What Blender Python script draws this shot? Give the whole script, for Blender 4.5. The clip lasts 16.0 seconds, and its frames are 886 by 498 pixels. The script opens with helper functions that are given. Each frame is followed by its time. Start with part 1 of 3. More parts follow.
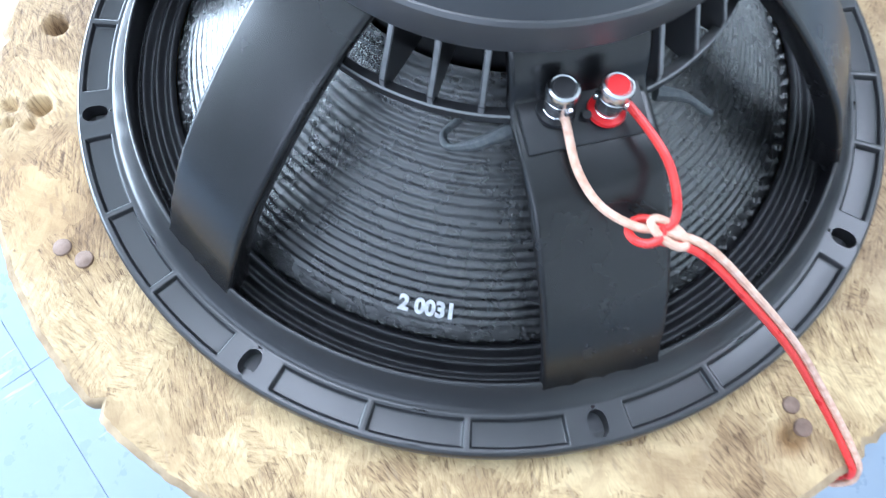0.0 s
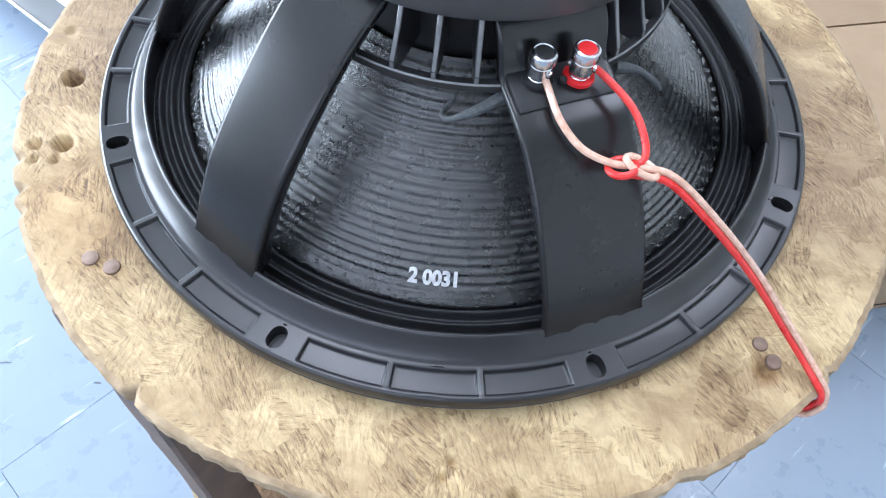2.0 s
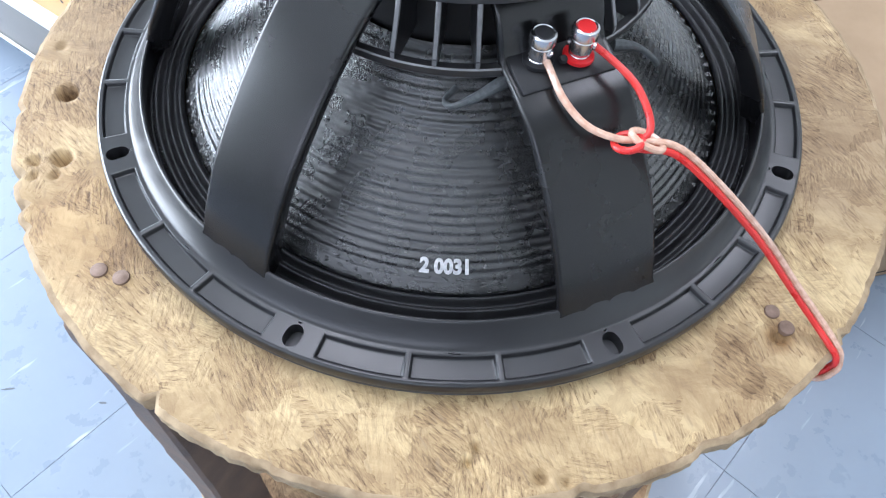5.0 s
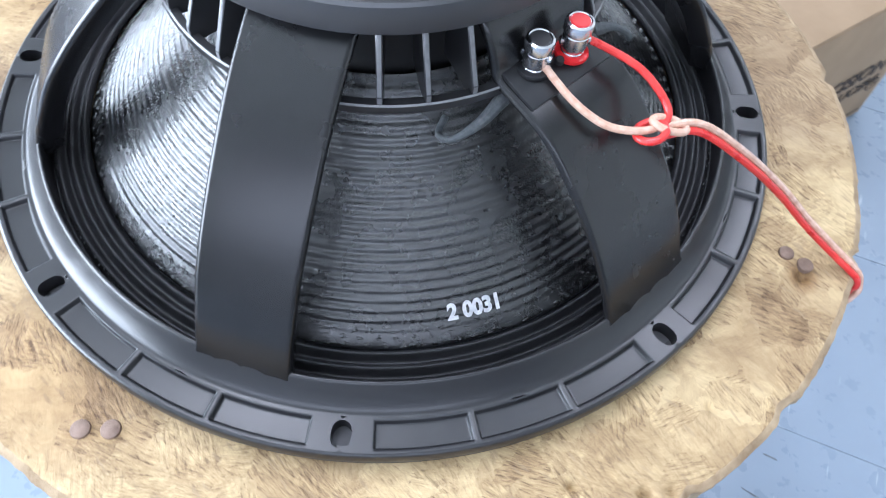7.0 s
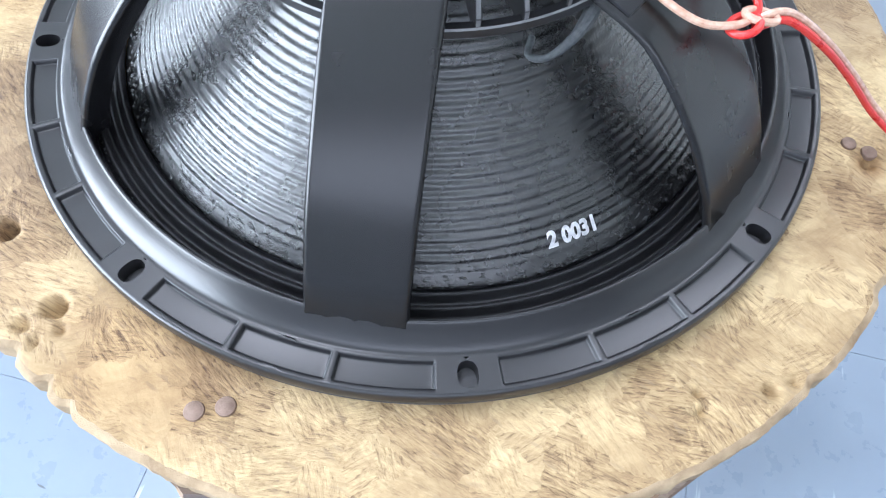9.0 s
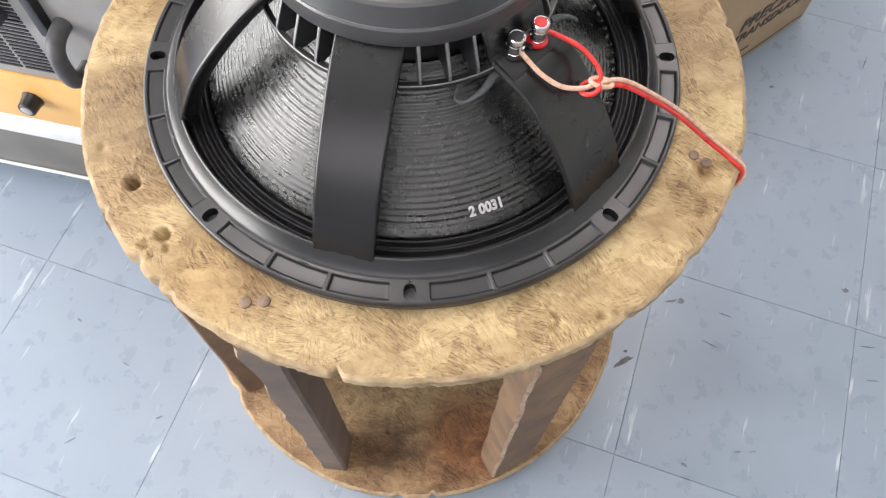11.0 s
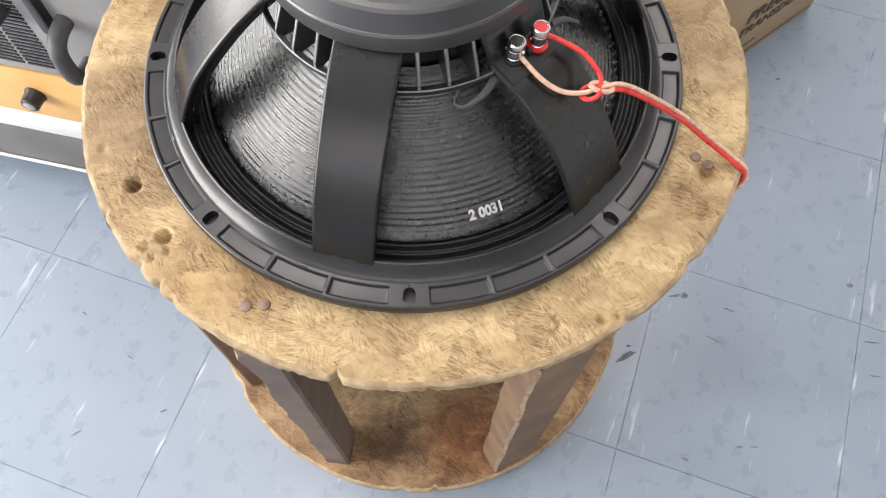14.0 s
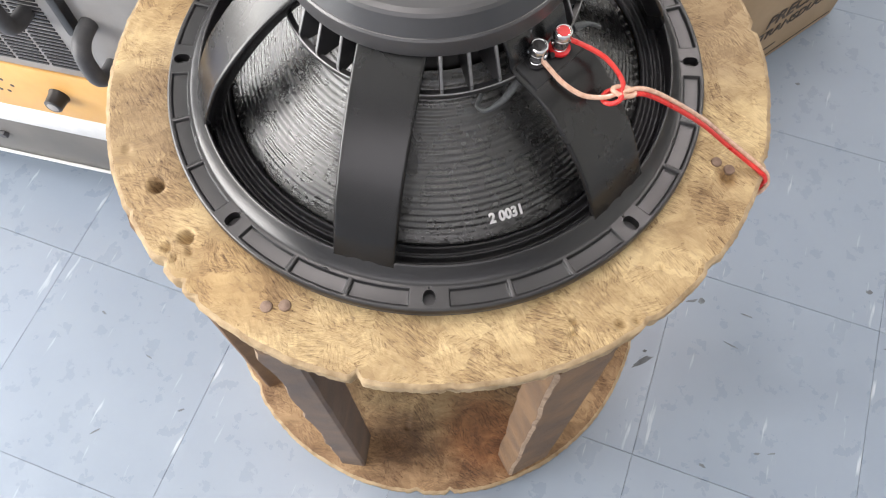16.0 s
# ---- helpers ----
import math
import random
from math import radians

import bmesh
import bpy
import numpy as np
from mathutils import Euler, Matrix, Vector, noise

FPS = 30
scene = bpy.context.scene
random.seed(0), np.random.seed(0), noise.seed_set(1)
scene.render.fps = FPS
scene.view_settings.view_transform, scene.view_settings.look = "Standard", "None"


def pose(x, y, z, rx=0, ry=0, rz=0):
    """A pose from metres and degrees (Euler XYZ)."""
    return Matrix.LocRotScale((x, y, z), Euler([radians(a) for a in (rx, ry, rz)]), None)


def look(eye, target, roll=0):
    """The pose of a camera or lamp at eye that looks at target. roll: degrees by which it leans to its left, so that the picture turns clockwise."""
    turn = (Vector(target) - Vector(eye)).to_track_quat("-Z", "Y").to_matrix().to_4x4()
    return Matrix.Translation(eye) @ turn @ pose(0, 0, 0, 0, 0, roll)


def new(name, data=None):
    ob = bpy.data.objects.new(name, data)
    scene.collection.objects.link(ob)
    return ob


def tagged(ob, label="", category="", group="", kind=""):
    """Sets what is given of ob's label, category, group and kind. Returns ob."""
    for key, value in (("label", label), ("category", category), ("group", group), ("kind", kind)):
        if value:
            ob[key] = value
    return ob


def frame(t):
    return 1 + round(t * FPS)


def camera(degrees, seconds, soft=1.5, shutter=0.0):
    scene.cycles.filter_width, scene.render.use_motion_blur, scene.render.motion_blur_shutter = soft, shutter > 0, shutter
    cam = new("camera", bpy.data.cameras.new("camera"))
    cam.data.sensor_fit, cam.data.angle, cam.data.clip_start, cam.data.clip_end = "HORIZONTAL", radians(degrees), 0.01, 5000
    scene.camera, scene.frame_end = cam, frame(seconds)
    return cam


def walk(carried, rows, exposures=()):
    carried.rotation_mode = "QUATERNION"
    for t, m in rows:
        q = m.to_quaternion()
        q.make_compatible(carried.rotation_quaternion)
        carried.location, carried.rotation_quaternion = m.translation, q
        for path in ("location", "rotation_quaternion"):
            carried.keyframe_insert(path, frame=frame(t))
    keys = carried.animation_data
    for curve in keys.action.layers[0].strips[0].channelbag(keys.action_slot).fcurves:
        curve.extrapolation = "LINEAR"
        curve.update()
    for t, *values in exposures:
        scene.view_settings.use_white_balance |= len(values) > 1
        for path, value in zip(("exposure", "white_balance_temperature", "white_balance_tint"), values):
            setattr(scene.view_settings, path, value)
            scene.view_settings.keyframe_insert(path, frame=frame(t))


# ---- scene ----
cam = camera(60.1, 16.0, soft=1.1, shutter=0.4)

PATH = [
    (0, (0.112, -0.25, 0.378), (-0.239, 0.43, -1.47), 4.4),
    (0.5, (0.144, -0.303, 0.388), (-0.263, 0.584, -1.358), 4.7),
    (1, (0.137, -0.328, 0.398), (-0.239, 0.687, -1.284), 3.7),
    (1.5, (0.129, -0.346, 0.391), (-0.248, 0.672, -1.289), 5.7),
    (2, (0.13, -0.347, 0.382), (-0.244, 0.667, -1.301), 6.4),
    (2.5, (0.125, -0.346, 0.384), (-0.238, 0.671, -1.3), 6.8),
    (3, (0.123, -0.348, 0.381), (-0.231, 0.67, -1.304), 6.5),
    (3.5, (0.117, -0.35, 0.379), (-0.21, 0.661, -1.316), 7.4),
    (5.8, (0.125, -0.36, 0.378), (-0.236, 0.677, -1.293), 2.6),
    (6, (0.109, -0.357, 0.382), (-0.22, 0.644, -1.318), 3.6),
    (6.5, (0.072, -0.351, 0.368), (-0.134, 0.646, -1.353), 4.7),
    (7, (0.032, -0.327, 0.362), (0.055, 0.726, -1.338), 4.8),
    (7.5, (0.001, -0.325, 0.351), (0.141, 0.687, -1.369), 6.7),
    (8, (-0.021, -0.329, 0.348), (0.152, 0.691, -1.364), 5.3),
    (8.5, (-0.038, -0.336, 0.34), (0.123, 0.678, -1.376), 4.0),
    (9, (-0.041, -0.339, 0.341), (0.123, 0.662, -1.383), 3.9),
    (9.2, (-0.039, -0.343, 0.341), (0.158, 0.66, -1.378), 5.3),
    (11.3, (0.012, -0.436, 0.553), (0.038, 0.407, -1.261), 1.0),
    (11.5, (0.012, -0.435, 0.552), (0.039, 0.403, -1.264), 1.0),
    (12, (0.012, -0.433, 0.549), (0.035, 0.397, -1.27), 0.8),
    (12.5, (0.012, -0.43, 0.549), (0.038, 0.406, -1.268), 1.1),
    (13, (0.016, -0.426, 0.549), (0.03, 0.411, -1.267), 0.1),
    (13.5, (0.018, -0.421, 0.547), (0.039, 0.412, -1.271), 0.7),
    (14, (0.015, -0.419, 0.547), (0.033, 0.406, -1.275), 0.4),
    (14.5, (0.013, -0.422, 0.548), (0.035, 0.411, -1.27), 0.8),
    (15, (0.012, -0.425, 0.548), (0.023, 0.41, -1.269), 0.4),
    (15.5, (0.011, -0.422, 0.55), (0.015, 0.412, -1.268), 0.1),
    (16, (0.01, -0.42, 0.549), (-0.007, 0.412, -1.269), -1.3),
]
walk(cam, [(t, look(eye, target, roll)) for t, eye, target, roll in PATH],
     exposures=[(0, 0.36, 5200, 13), (1.5, 0.16, 5400, 16), (3.5, -0.05, 5650, 17), (6, -0.05, 5700, 18), (7, 0.14, 5500, 18), (9.2, 0.16, 5600, 17),
                (11.3, -0.24, 6850, 21), (16, -0.24, 6850, 21)])

K = 0.8514   # the woofer's drawing units to metres
ZF = -0.555  # floor; z = 0 is the top of the reel
PLACE = pose(-0.0019, 0.0048, 0, 0, 0, -0.9)  # how the woofer lies on the reel

# ---- light ----
world = bpy.data.worlds.new("world")
scene.world = world
world.use_nodes = True
wn, wl = world.node_tree.nodes, world.node_tree.links
sky = wn.new("ShaderNodeTexSky")
sky.sky_type, sky.sun_disc, sky.sun_elevation, sky.sun_rotation = "NISHITA", False, radians(35), radians(-90)
wl.new(sky.outputs[0], wn["Background"].inputs[0])
wn["Background"].inputs[1].default_value = 0.1


def area_lamp(name, m, sx, sy, watts, colour):
    data = bpy.data.lights.new(name, "AREA")
    data.shape, data.size, data.size_y, data.energy, data.color = "RECTANGLE", sx, sy, watts, colour
    ob = new(name, data)
    ob.matrix_world = m
    return ob


area_lamp("window_light", look((-2.5, -0.40, 0.50), (0, -0.40, 0.25)), 2.2, 1.5, 170, (0.92, 1.0, 0.97))
area_lamp("window_light", look((-2.5, 1.65, 0.50), (0, 1.65, 0.25)), 1.35, 1.5, 75, (0.92, 1.0, 0.97))
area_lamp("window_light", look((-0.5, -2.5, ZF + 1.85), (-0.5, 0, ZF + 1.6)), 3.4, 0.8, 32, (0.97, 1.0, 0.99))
area_lamp("tube_light", look((-0.5, 0.35, 2.05), (-0.5, 0.35, 0)), 0.30, 1.6, 22, (1.0, 0.98, 0.96))
area_lamp("tube_light", look((0.9, 1.3, 2.05), (0.9, 1.3, 0)), 0.30, 1.6, 22, (1.0, 0.98, 0.96))


# ---- materials ----
def mat(name, rough=0.5, metal=0.0):
    m = bpy.data.materials.new(name)
    m.use_nodes = True
    b = m.node_tree.nodes["Principled BSDF"]
    b.inputs["Roughness"].default_value, b.inputs["Metallic"].default_value = rough, metal
    return m, m.node_tree.nodes, m.node_tree.links, b


def coords(n, l, scale=(1, 1, 1), rot=(0, 0, 0)):
    tc, mp = n.new("ShaderNodeTexCoord"), n.new("ShaderNodeMapping")
    mp.inputs["Scale"].default_value = scale
    mp.inputs["Rotation"].default_value = rot
    l.new(tc.outputs["Object"], mp.inputs["Vector"])
    return mp.outputs[0]


def noise_tex(n, l, vec, scale, detail=6, rough=0.6, dist=0.0):
    t = n.new("ShaderNodeTexNoise")
    t.inputs["Scale"].default_value, t.inputs["Detail"].default_value = scale, detail
    t.inputs["Roughness"].default_value, t.inputs["Distortion"].default_value = rough, dist
    l.new(vec, t.inputs["Vector"])
    return t.outputs["Fac"]


def ramp(n, l, fac, stops):
    r = n.new("ShaderNodeValToRGB")
    e = r.color_ramp.elements
    while len(e) < len(stops):
        e.new(0.5)
    for s, (p, c) in zip(e, stops):
        s.position = p
        s.color = (c, c, c, 1) if isinstance(c, (int, float)) else (*c, 1)
    l.new(fac, r.inputs[0])
    return r.outputs[0]


def mix(n, l, fac, a, b, mode="MIX"):
    x = n.new("ShaderNodeMix")
    x.data_type, x.blend_type = "RGBA", mode
    for s, v in ((0, fac), (6, a), (7, b)):
        if hasattr(v, "links"):
            l.new(v, x.inputs[s])
        elif s == 0:
            x.inputs[0].default_value = v
        else:
            x.inputs[s].default_value = (*v, 1) if len(v) == 3 else v
    return x.outputs[2]


def bump(n, l, b, height, strength, dist=0.001, before=None):
    x = n.new("ShaderNodeBump")
    x.inputs["Strength"].default_value, x.inputs["Distance"].default_value = strength, dist
    l.new(height, x.inputs["Height"])
    if before is not None:
        l.new(before, x.inputs["Normal"])
    l.new(x.outputs[0], b.inputs["Normal"])
    return x.outputs[0]


def simple(name, c1, c2, scale=40, rough=(0.4, 0.5), metal=0.0, bumpy=0.15, dist=0.0004, spec=0.5):
    """Two tones at a broad scale with a fine grain in the relief."""
    m, n, l, b = mat(name, rough[0], metal)
    v = coords(n, l)
    f = noise_tex(n, l, v, scale)
    l.new(ramp(n, l, f, [(0.3, c1), (0.7, c2)]), b.inputs["Base Color"])
    l.new(ramp(n, l, f, [(0.3, rough[0]), (0.7, rough[1])]), b.inputs["Roughness"])
    b.inputs["Specular IOR Level"].default_value = spec
    bump(n, l, b, noise_tex(n, l, v, scale * 25, 3), bumpy, dist)
    return m


def flakes(n, l, scale, turn, warp):
    """Torn strands: stretched cells, bent a little; gives a value per strand and the height over it."""
    mp = coords(n, l, (1, 1, 1), (0, 0, turn))
    bend = n.new("ShaderNodeTexNoise")
    bend.inputs["Scale"].default_value, bend.inputs["Detail"].default_value = 28, 4
    l.new(mp, bend.inputs["Vector"])
    sub, add = n.new("ShaderNodeVectorMath"), n.new("ShaderNodeVectorMath")
    sub.operation, add.operation = "MULTIPLY_ADD", "ADD"
    l.new(bend.outputs["Color"], sub.inputs[0])
    sub.inputs[1].default_value, sub.inputs[2].default_value = (warp, warp, 0), (-warp / 2, -warp / 2, 0)
    l.new(mp, add.inputs[0])
    l.new(sub.outputs[0], add.inputs[1])
    st = n.new("ShaderNodeMapping")
    st.inputs["Scale"].default_value = scale
    l.new(add.outputs[0], st.inputs["Vector"])
    v = n.new("ShaderNodeTexVoronoi")
    v.inputs["Scale"].default_value = 1.0
    l.new(st.outputs[0], v.inputs["Vector"])
    sep = n.new("ShaderNodeSeparateColor")
    l.new(v.outputs["Color"], sep.inputs[0])
    return sep.outputs[0], v.outputs["Distance"]


def blot(n, l, spot, reach, ragged):
    """A ragged patch of its own shape round a spot: 1 inside, 0 outside."""
    v = coords(n, l)
    d = n.new("ShaderNodeVectorMath")
    d.operation = "DISTANCE"
    l.new(v, d.inputs[0])
    d.inputs[1].default_value = spot
    k = n.new("ShaderNodeMath")
    k.operation = "MULTIPLY_ADD"
    l.new(noise_tex(n, l, coords(n, l, (18, 60, 18), (0, 0, radians(-40))), 1.0, 6, 0.65, 0.6), k.inputs[0])
    k.inputs[1].default_value = -ragged
    l.new(d.outputs["Value"], k.inputs[2])
    return ramp(n, l, k.outputs[0], [(max(0.0, reach - 0.55 * ragged), 1.0), (reach + 0.1 * ragged, 0.0)])


def patches(n, l, size, low, high, seed, lines):
    """Grain that turns from patch to patch: gives the lines and two values for each patch."""
    place = coords(n, l, (1, 1, 0), (0, 0, seed))
    bend = n.new("ShaderNodeTexNoise")
    bend.inputs["Scale"].default_value, bend.inputs["Detail"].default_value = 1.6 * size, 5
    l.new(place, bend.inputs["Vector"])
    warp = n.new("ShaderNodeVectorMath")
    warp.operation = "MULTIPLY_ADD"
    l.new(bend.outputs["Color"], warp.inputs[0])
    warp.inputs[1].default_value = (1.1 / size, 1.1 / size, 0)
    l.new(place, warp.inputs[2])
    v = n.new("ShaderNodeTexVoronoi")
    v.inputs["Scale"].default_value = size
    l.new(warp.outputs[0], v.inputs["Vector"])
    sep = n.new("ShaderNodeSeparateColor")
    l.new(v.outputs["Color"], sep.inputs[0])
    angle = n.new("ShaderNodeMapRange")
    angle.inputs["To Min"].default_value, angle.inputs["To Max"].default_value = radians(low), radians(high)
    l.new(sep.outputs[0], angle.inputs["Value"])
    turn = n.new("ShaderNodeVectorRotate")
    turn.rotation_type = "Z_AXIS"
    l.new(coords(n, l), turn.inputs["Vector"])
    l.new(angle.outputs[0], turn.inputs["Angle"])
    st = n.new("ShaderNodeMapping")
    st.inputs["Scale"].default_value = lines
    l.new(turn.outputs[0], st.inputs["Vector"])
    return noise_tex(n, l, st.outputs[0], 1.0, 6, 0.72, 0.5), sep.outputs[1], sep.outputs[2]


def wood_material(name, light, mid, dark, stain, blots=()):
    """Weathered plywood: pale fields, torn patches of grain at many angles, fine scratches, pits."""
    m, n, l, b = mat(name, 0.72)
    v = coords(n, l)
    big = noise_tex(n, l, v, 5.0, 4, 0.6, 0.8)
    soft = noise_tex(n, l, coords(n, l, (24, 36, 20), (0, 0, radians(40))), 1.0, 9, 0.72, 0.8)
    col = ramp(n, l, soft, [(0.30, tuple(0.3 * d + 0.7 * q for d, q in zip(dark, mid))), (0.43, mid), (0.55, light), (0.72, tuple(min(1, c * 1.12) for c in light))])
    tone = ramp(n, l, big, [(0.34, (0.76, 0.71, 0.69)), (0.45, (0.94, 0.92, 0.91)), (0.56, (1.04, 1.04, 1.04))])
    col = mix(n, l, 1.0, col, tone, "MULTIPLY")
    before = bump(n, l, b, soft, 0.30, 0.0014)
    for size, low, high, seed, lines, strength in ((26, 15, 75, 0.4, (85, 480, 1), 1.0), (52, -30, 95, 2.1, (120, 640, 1), 0.75)):
        grain, rough, shade = patches(n, l, size, low, high, seed, lines)
        deep = ramp(n, l, grain, [(0.36, (0.34, 0.28, 0.25)), (0.45, (0.80, 0.76, 0.73)), (0.60, (1.12, 1.12, 1.10))])
        amount = ramp(n, l, rough, [(0.25, 0.12 * strength), (0.65, 1.0 * strength)])
        col = mix(n, l, 1.0, col, mix(n, l, amount, (1.0, 1.0, 1.0), deep), "MULTIPLY")
        col = mix(n, l, 1.0, col, ramp(n, l, shade, [(0.0, (0.86, 0.83, 0.81)), (0.4, (0.99, 0.98, 0.97)), (1.0, (1.06, 1.06, 1.06))]), "MULTIPLY")
        lift = mix(n, l, amount, (0.5, 0.5, 0.5), grain)
        before = bump(n, l, b, lift, 0.6, 0.0012, before)
        before = bump(n, l, b, shade, 0.25, 0.0006, before)
    cell, rise = flakes(n, l, (90, 420, 1), radians(44), 0.02)
    torn = mix(n, l, 1.0, ramp(n, l, cell, [(0.80, 0.0), (0.86, 0.55)]), ramp(n, l, rise, [(0.25, 1.0), (0.45, 0.0)]), "MULTIPLY")
    col = mix(n, l, torn, col, stain)
    pits = ramp(n, l, noise_tex(n, l, v, 170, 3, 0.5), [(0.72, 0.0), (0.77, 0.8)])
    col = mix(n, l, pits, col, dark)
    for spot, reach, ragged, tint in blots:
        patch_tint = mix(n, l, blot(n, l, spot, reach, ragged), (1.0, 1.0, 1.0), tint)
        col = mix(n, l, 1.0, col, patch_tint, "MULTIPLY")
    l.new(col, b.inputs["Base Color"])
    before = bump(n, l, b, torn, -0.5, 0.0010, before)
    bump(n, l, b, noise_tex(n, l, v, 420, 5, 0.7), 0.3, 0.0006, before)
    return m


WOOD = wood_material("weathered_plywood", (0.535, 0.412, 0.226), (0.445, 0.328, 0.172), (0.225, 0.155, 0.088), (0.33, 0.235, 0.135),
                     (((-0.222, -0.030, 0), 0.045, 0.07, (0.56, 0.52, 0.52)), ((0.235, 0.075, 0), 0.07, 0.10, (0.66, 0.63, 0.66)), ((-0.235, 0.12, 0), 0.05, 0.08, (0.72, 0.66, 0.6)),
                      ((0.238, -0.106, 0), 0.006, 0.006, (0.6, 0.48, 0.36)), ((-0.155, -0.19, 0), 0.03, 0.05, (0.74, 0.66, 0.58))))
# two patches are painted shade: under the top flange, beside the left stave
WOOD_LOW = wood_material("stained_shaded_plywood", (0.39, 0.255, 0.14), (0.29, 0.18, 0.095), (0.085, 0.05, 0.028), (0.14, 0.085, 0.045),
                         (((0.0, -0.06, ZF), 0.13, 0.12, (0.62, 0.68, 0.66)), ((0.06, -0.21, ZF), 0.045, 0.06, (0.75, 0.52, 0.40)), ((-0.06, -0.22, ZF), 0.03, 0.05, (0.42, 0.36, 0.33))))
WOOD_EDGE = simple("splintered_wood_edge", (0.27, 0.18, 0.095), (0.56, 0.42, 0.26), 60, (0.8, 0.9), 0, 0.8, 0.002)
STAVE_TORN = simple("torn_timber_edge", (0.20, 0.13, 0.085), (0.48, 0.35, 0.25), 90, (0.8, 0.9), 0, 0.8, 0.002)
STAVE = simple("old_timber", (0.11, 0.065, 0.04), (0.24, 0.145, 0.08), 22, (0.7, 0.85), 0, 0.6, 0.0012)
STAVE_DARK = simple("dark_timber", (0.085, 0.062, 0.05), (0.20, 0.14, 0.105), 22, (0.6, 0.8), 0, 0.6, 0.0012)
CAST = simple("black_powder_coat", (0.005, 0.005, 0.0056), (0.008, 0.008, 0.009), 12, (0.26, 0.28), 0, 0.05, 0.0001, 0.5)
RIMCAST = simple("black_powder_coat_rim", (0.011, 0.011, 0.0125), (0.017, 0.017, 0.019), 12, (0.30, 0.32), 0, 0.05, 0.0001, 0.62)
MAGNET = simple("satin_black_cover", (0.030, 0.030, 0.033), (0.045, 0.045, 0.049), 9, (0.34, 0.44), 0, 0.10, 0.0002, 0.8)
HUB = simple("dark_hub", (0.008, 0.008, 0.009), (0.014, 0.014, 0.015), 30, (0.5, 0.6))
RIB = simple("cast_rib", (0.016, 0.016, 0.018), (0.028, 0.028, 0.030), 60, (0.28, 0.36), 0, 0.1, 0.0002, 0.8)
# worn edges, with the light from above painted in as a paler tone
WORN_LIT = simple("worn_edge_lit_from_above", (0.13, 0.13, 0.135), (0.24, 0.24, 0.245), 120, (0.35, 0.5), 0.2, 0.2)
CHROME = simple("chrome", (0.62, 0.62, 0.64), (0.75, 0.75, 0.77), 50, (0.16, 0.26), 1.0, 0.03)
RED = simple("red_plastic", (0.62, 0.012, 0.015), (0.72, 0.02, 0.02), 60, (0.3, 0.4))
BLACK = simple("black_plastic", (0.012, 0.012, 0.014), (0.02, 0.02, 0.022), 60, (0.3, 0.4))
REDWIRE = simple("red_insulation", (0.60, 0.02, 0.018), (0.72, 0.05, 0.04), 90, (0.25, 0.35))
NAIL = simple("rusty_nail", (0.17, 0.11, 0.08), (0.30, 0.21, 0.16), 160, (0.55, 0.7), 0.3, 0.5)
PRINT = simple("white_ink", (0.42, 0.42, 0.44), (0.78, 0.78, 0.79), 300, (0.5, 0.6))
LEAD = simple("braided_lead", (0.05, 0.055, 0.06), (0.11, 0.12, 0.125), 400, (0.45, 0.6), 0.2, 0.5)
CARD = simple("brown_cardboard", (0.30, 0.205, 0.12), (0.37, 0.26, 0.16), 14, (0.75, 0.85), 0, 0.2)
CARD_INK = simple("dark_brown_print", (0.06, 0.045, 0.035), (0.09, 0.07, 0.055), 60, (0.7, 0.8))
STEEL = simple("grey_enamel", (0.085, 0.080, 0.074), (0.15, 0.14, 0.13), 10, (0.35, 0.5), 0, 0.1)
AMPGREY = simple("amplifier_grey", (0.24, 0.235, 0.23), (0.32, 0.31, 0.305), 12, (0.35, 0.45), 0, 0.1)
AMPBLUE = simple("blue_panel", (0.17, 0.19, 0.33), (0.22, 0.25, 0.42), 12, (0.35, 0.45))
TAN = simple("orange_varnished_panel", (0.62, 0.33, 0.10), (0.72, 0.43, 0.16), 14, (0.35, 0.5), 0, 0.1)
ALU = simple("brushed_aluminium_edge", (0.66, 0.66, 0.66), (0.8, 0.8, 0.79), 30, (0.4, 0.5), 0.3, 0.1)
RUBBER = simple("grey_rubber", (0.05, 0.05, 0.055), (0.1, 0.1, 0.105), 30, (0.5, 0.65))
PAINT = simple("wall_paint", (0.66, 0.66, 0.63), (0.74, 0.74, 0.71), 6, (0.7, 0.8), 0, 0.2)
PANEL = simple("grey_paint", (0.36, 0.36, 0.37), (0.44, 0.44, 0.45), 5, (0.6, 0.7))
GROUT = simple("tile_joint", (0.10, 0.11, 0.12), (0.16, 0.17, 0.18), 60, (0.8, 0.9))


def clear_wire():
    m, n, l, b = mat("clear_insulation_over_copper", 0.22)
    f = noise_tex(n, l, coords(n, l, (1, 1, 1)), 260, 3)
    l.new(ramp(n, l, f, [(0.3, (0.54, 0.30, 0.20)), (0.7, (0.74, 0.49, 0.37))]), b.inputs["Base Color"])
    b.inputs["Coat Weight"].default_value = 0.5
    return m


CLEAR = clear_wire()


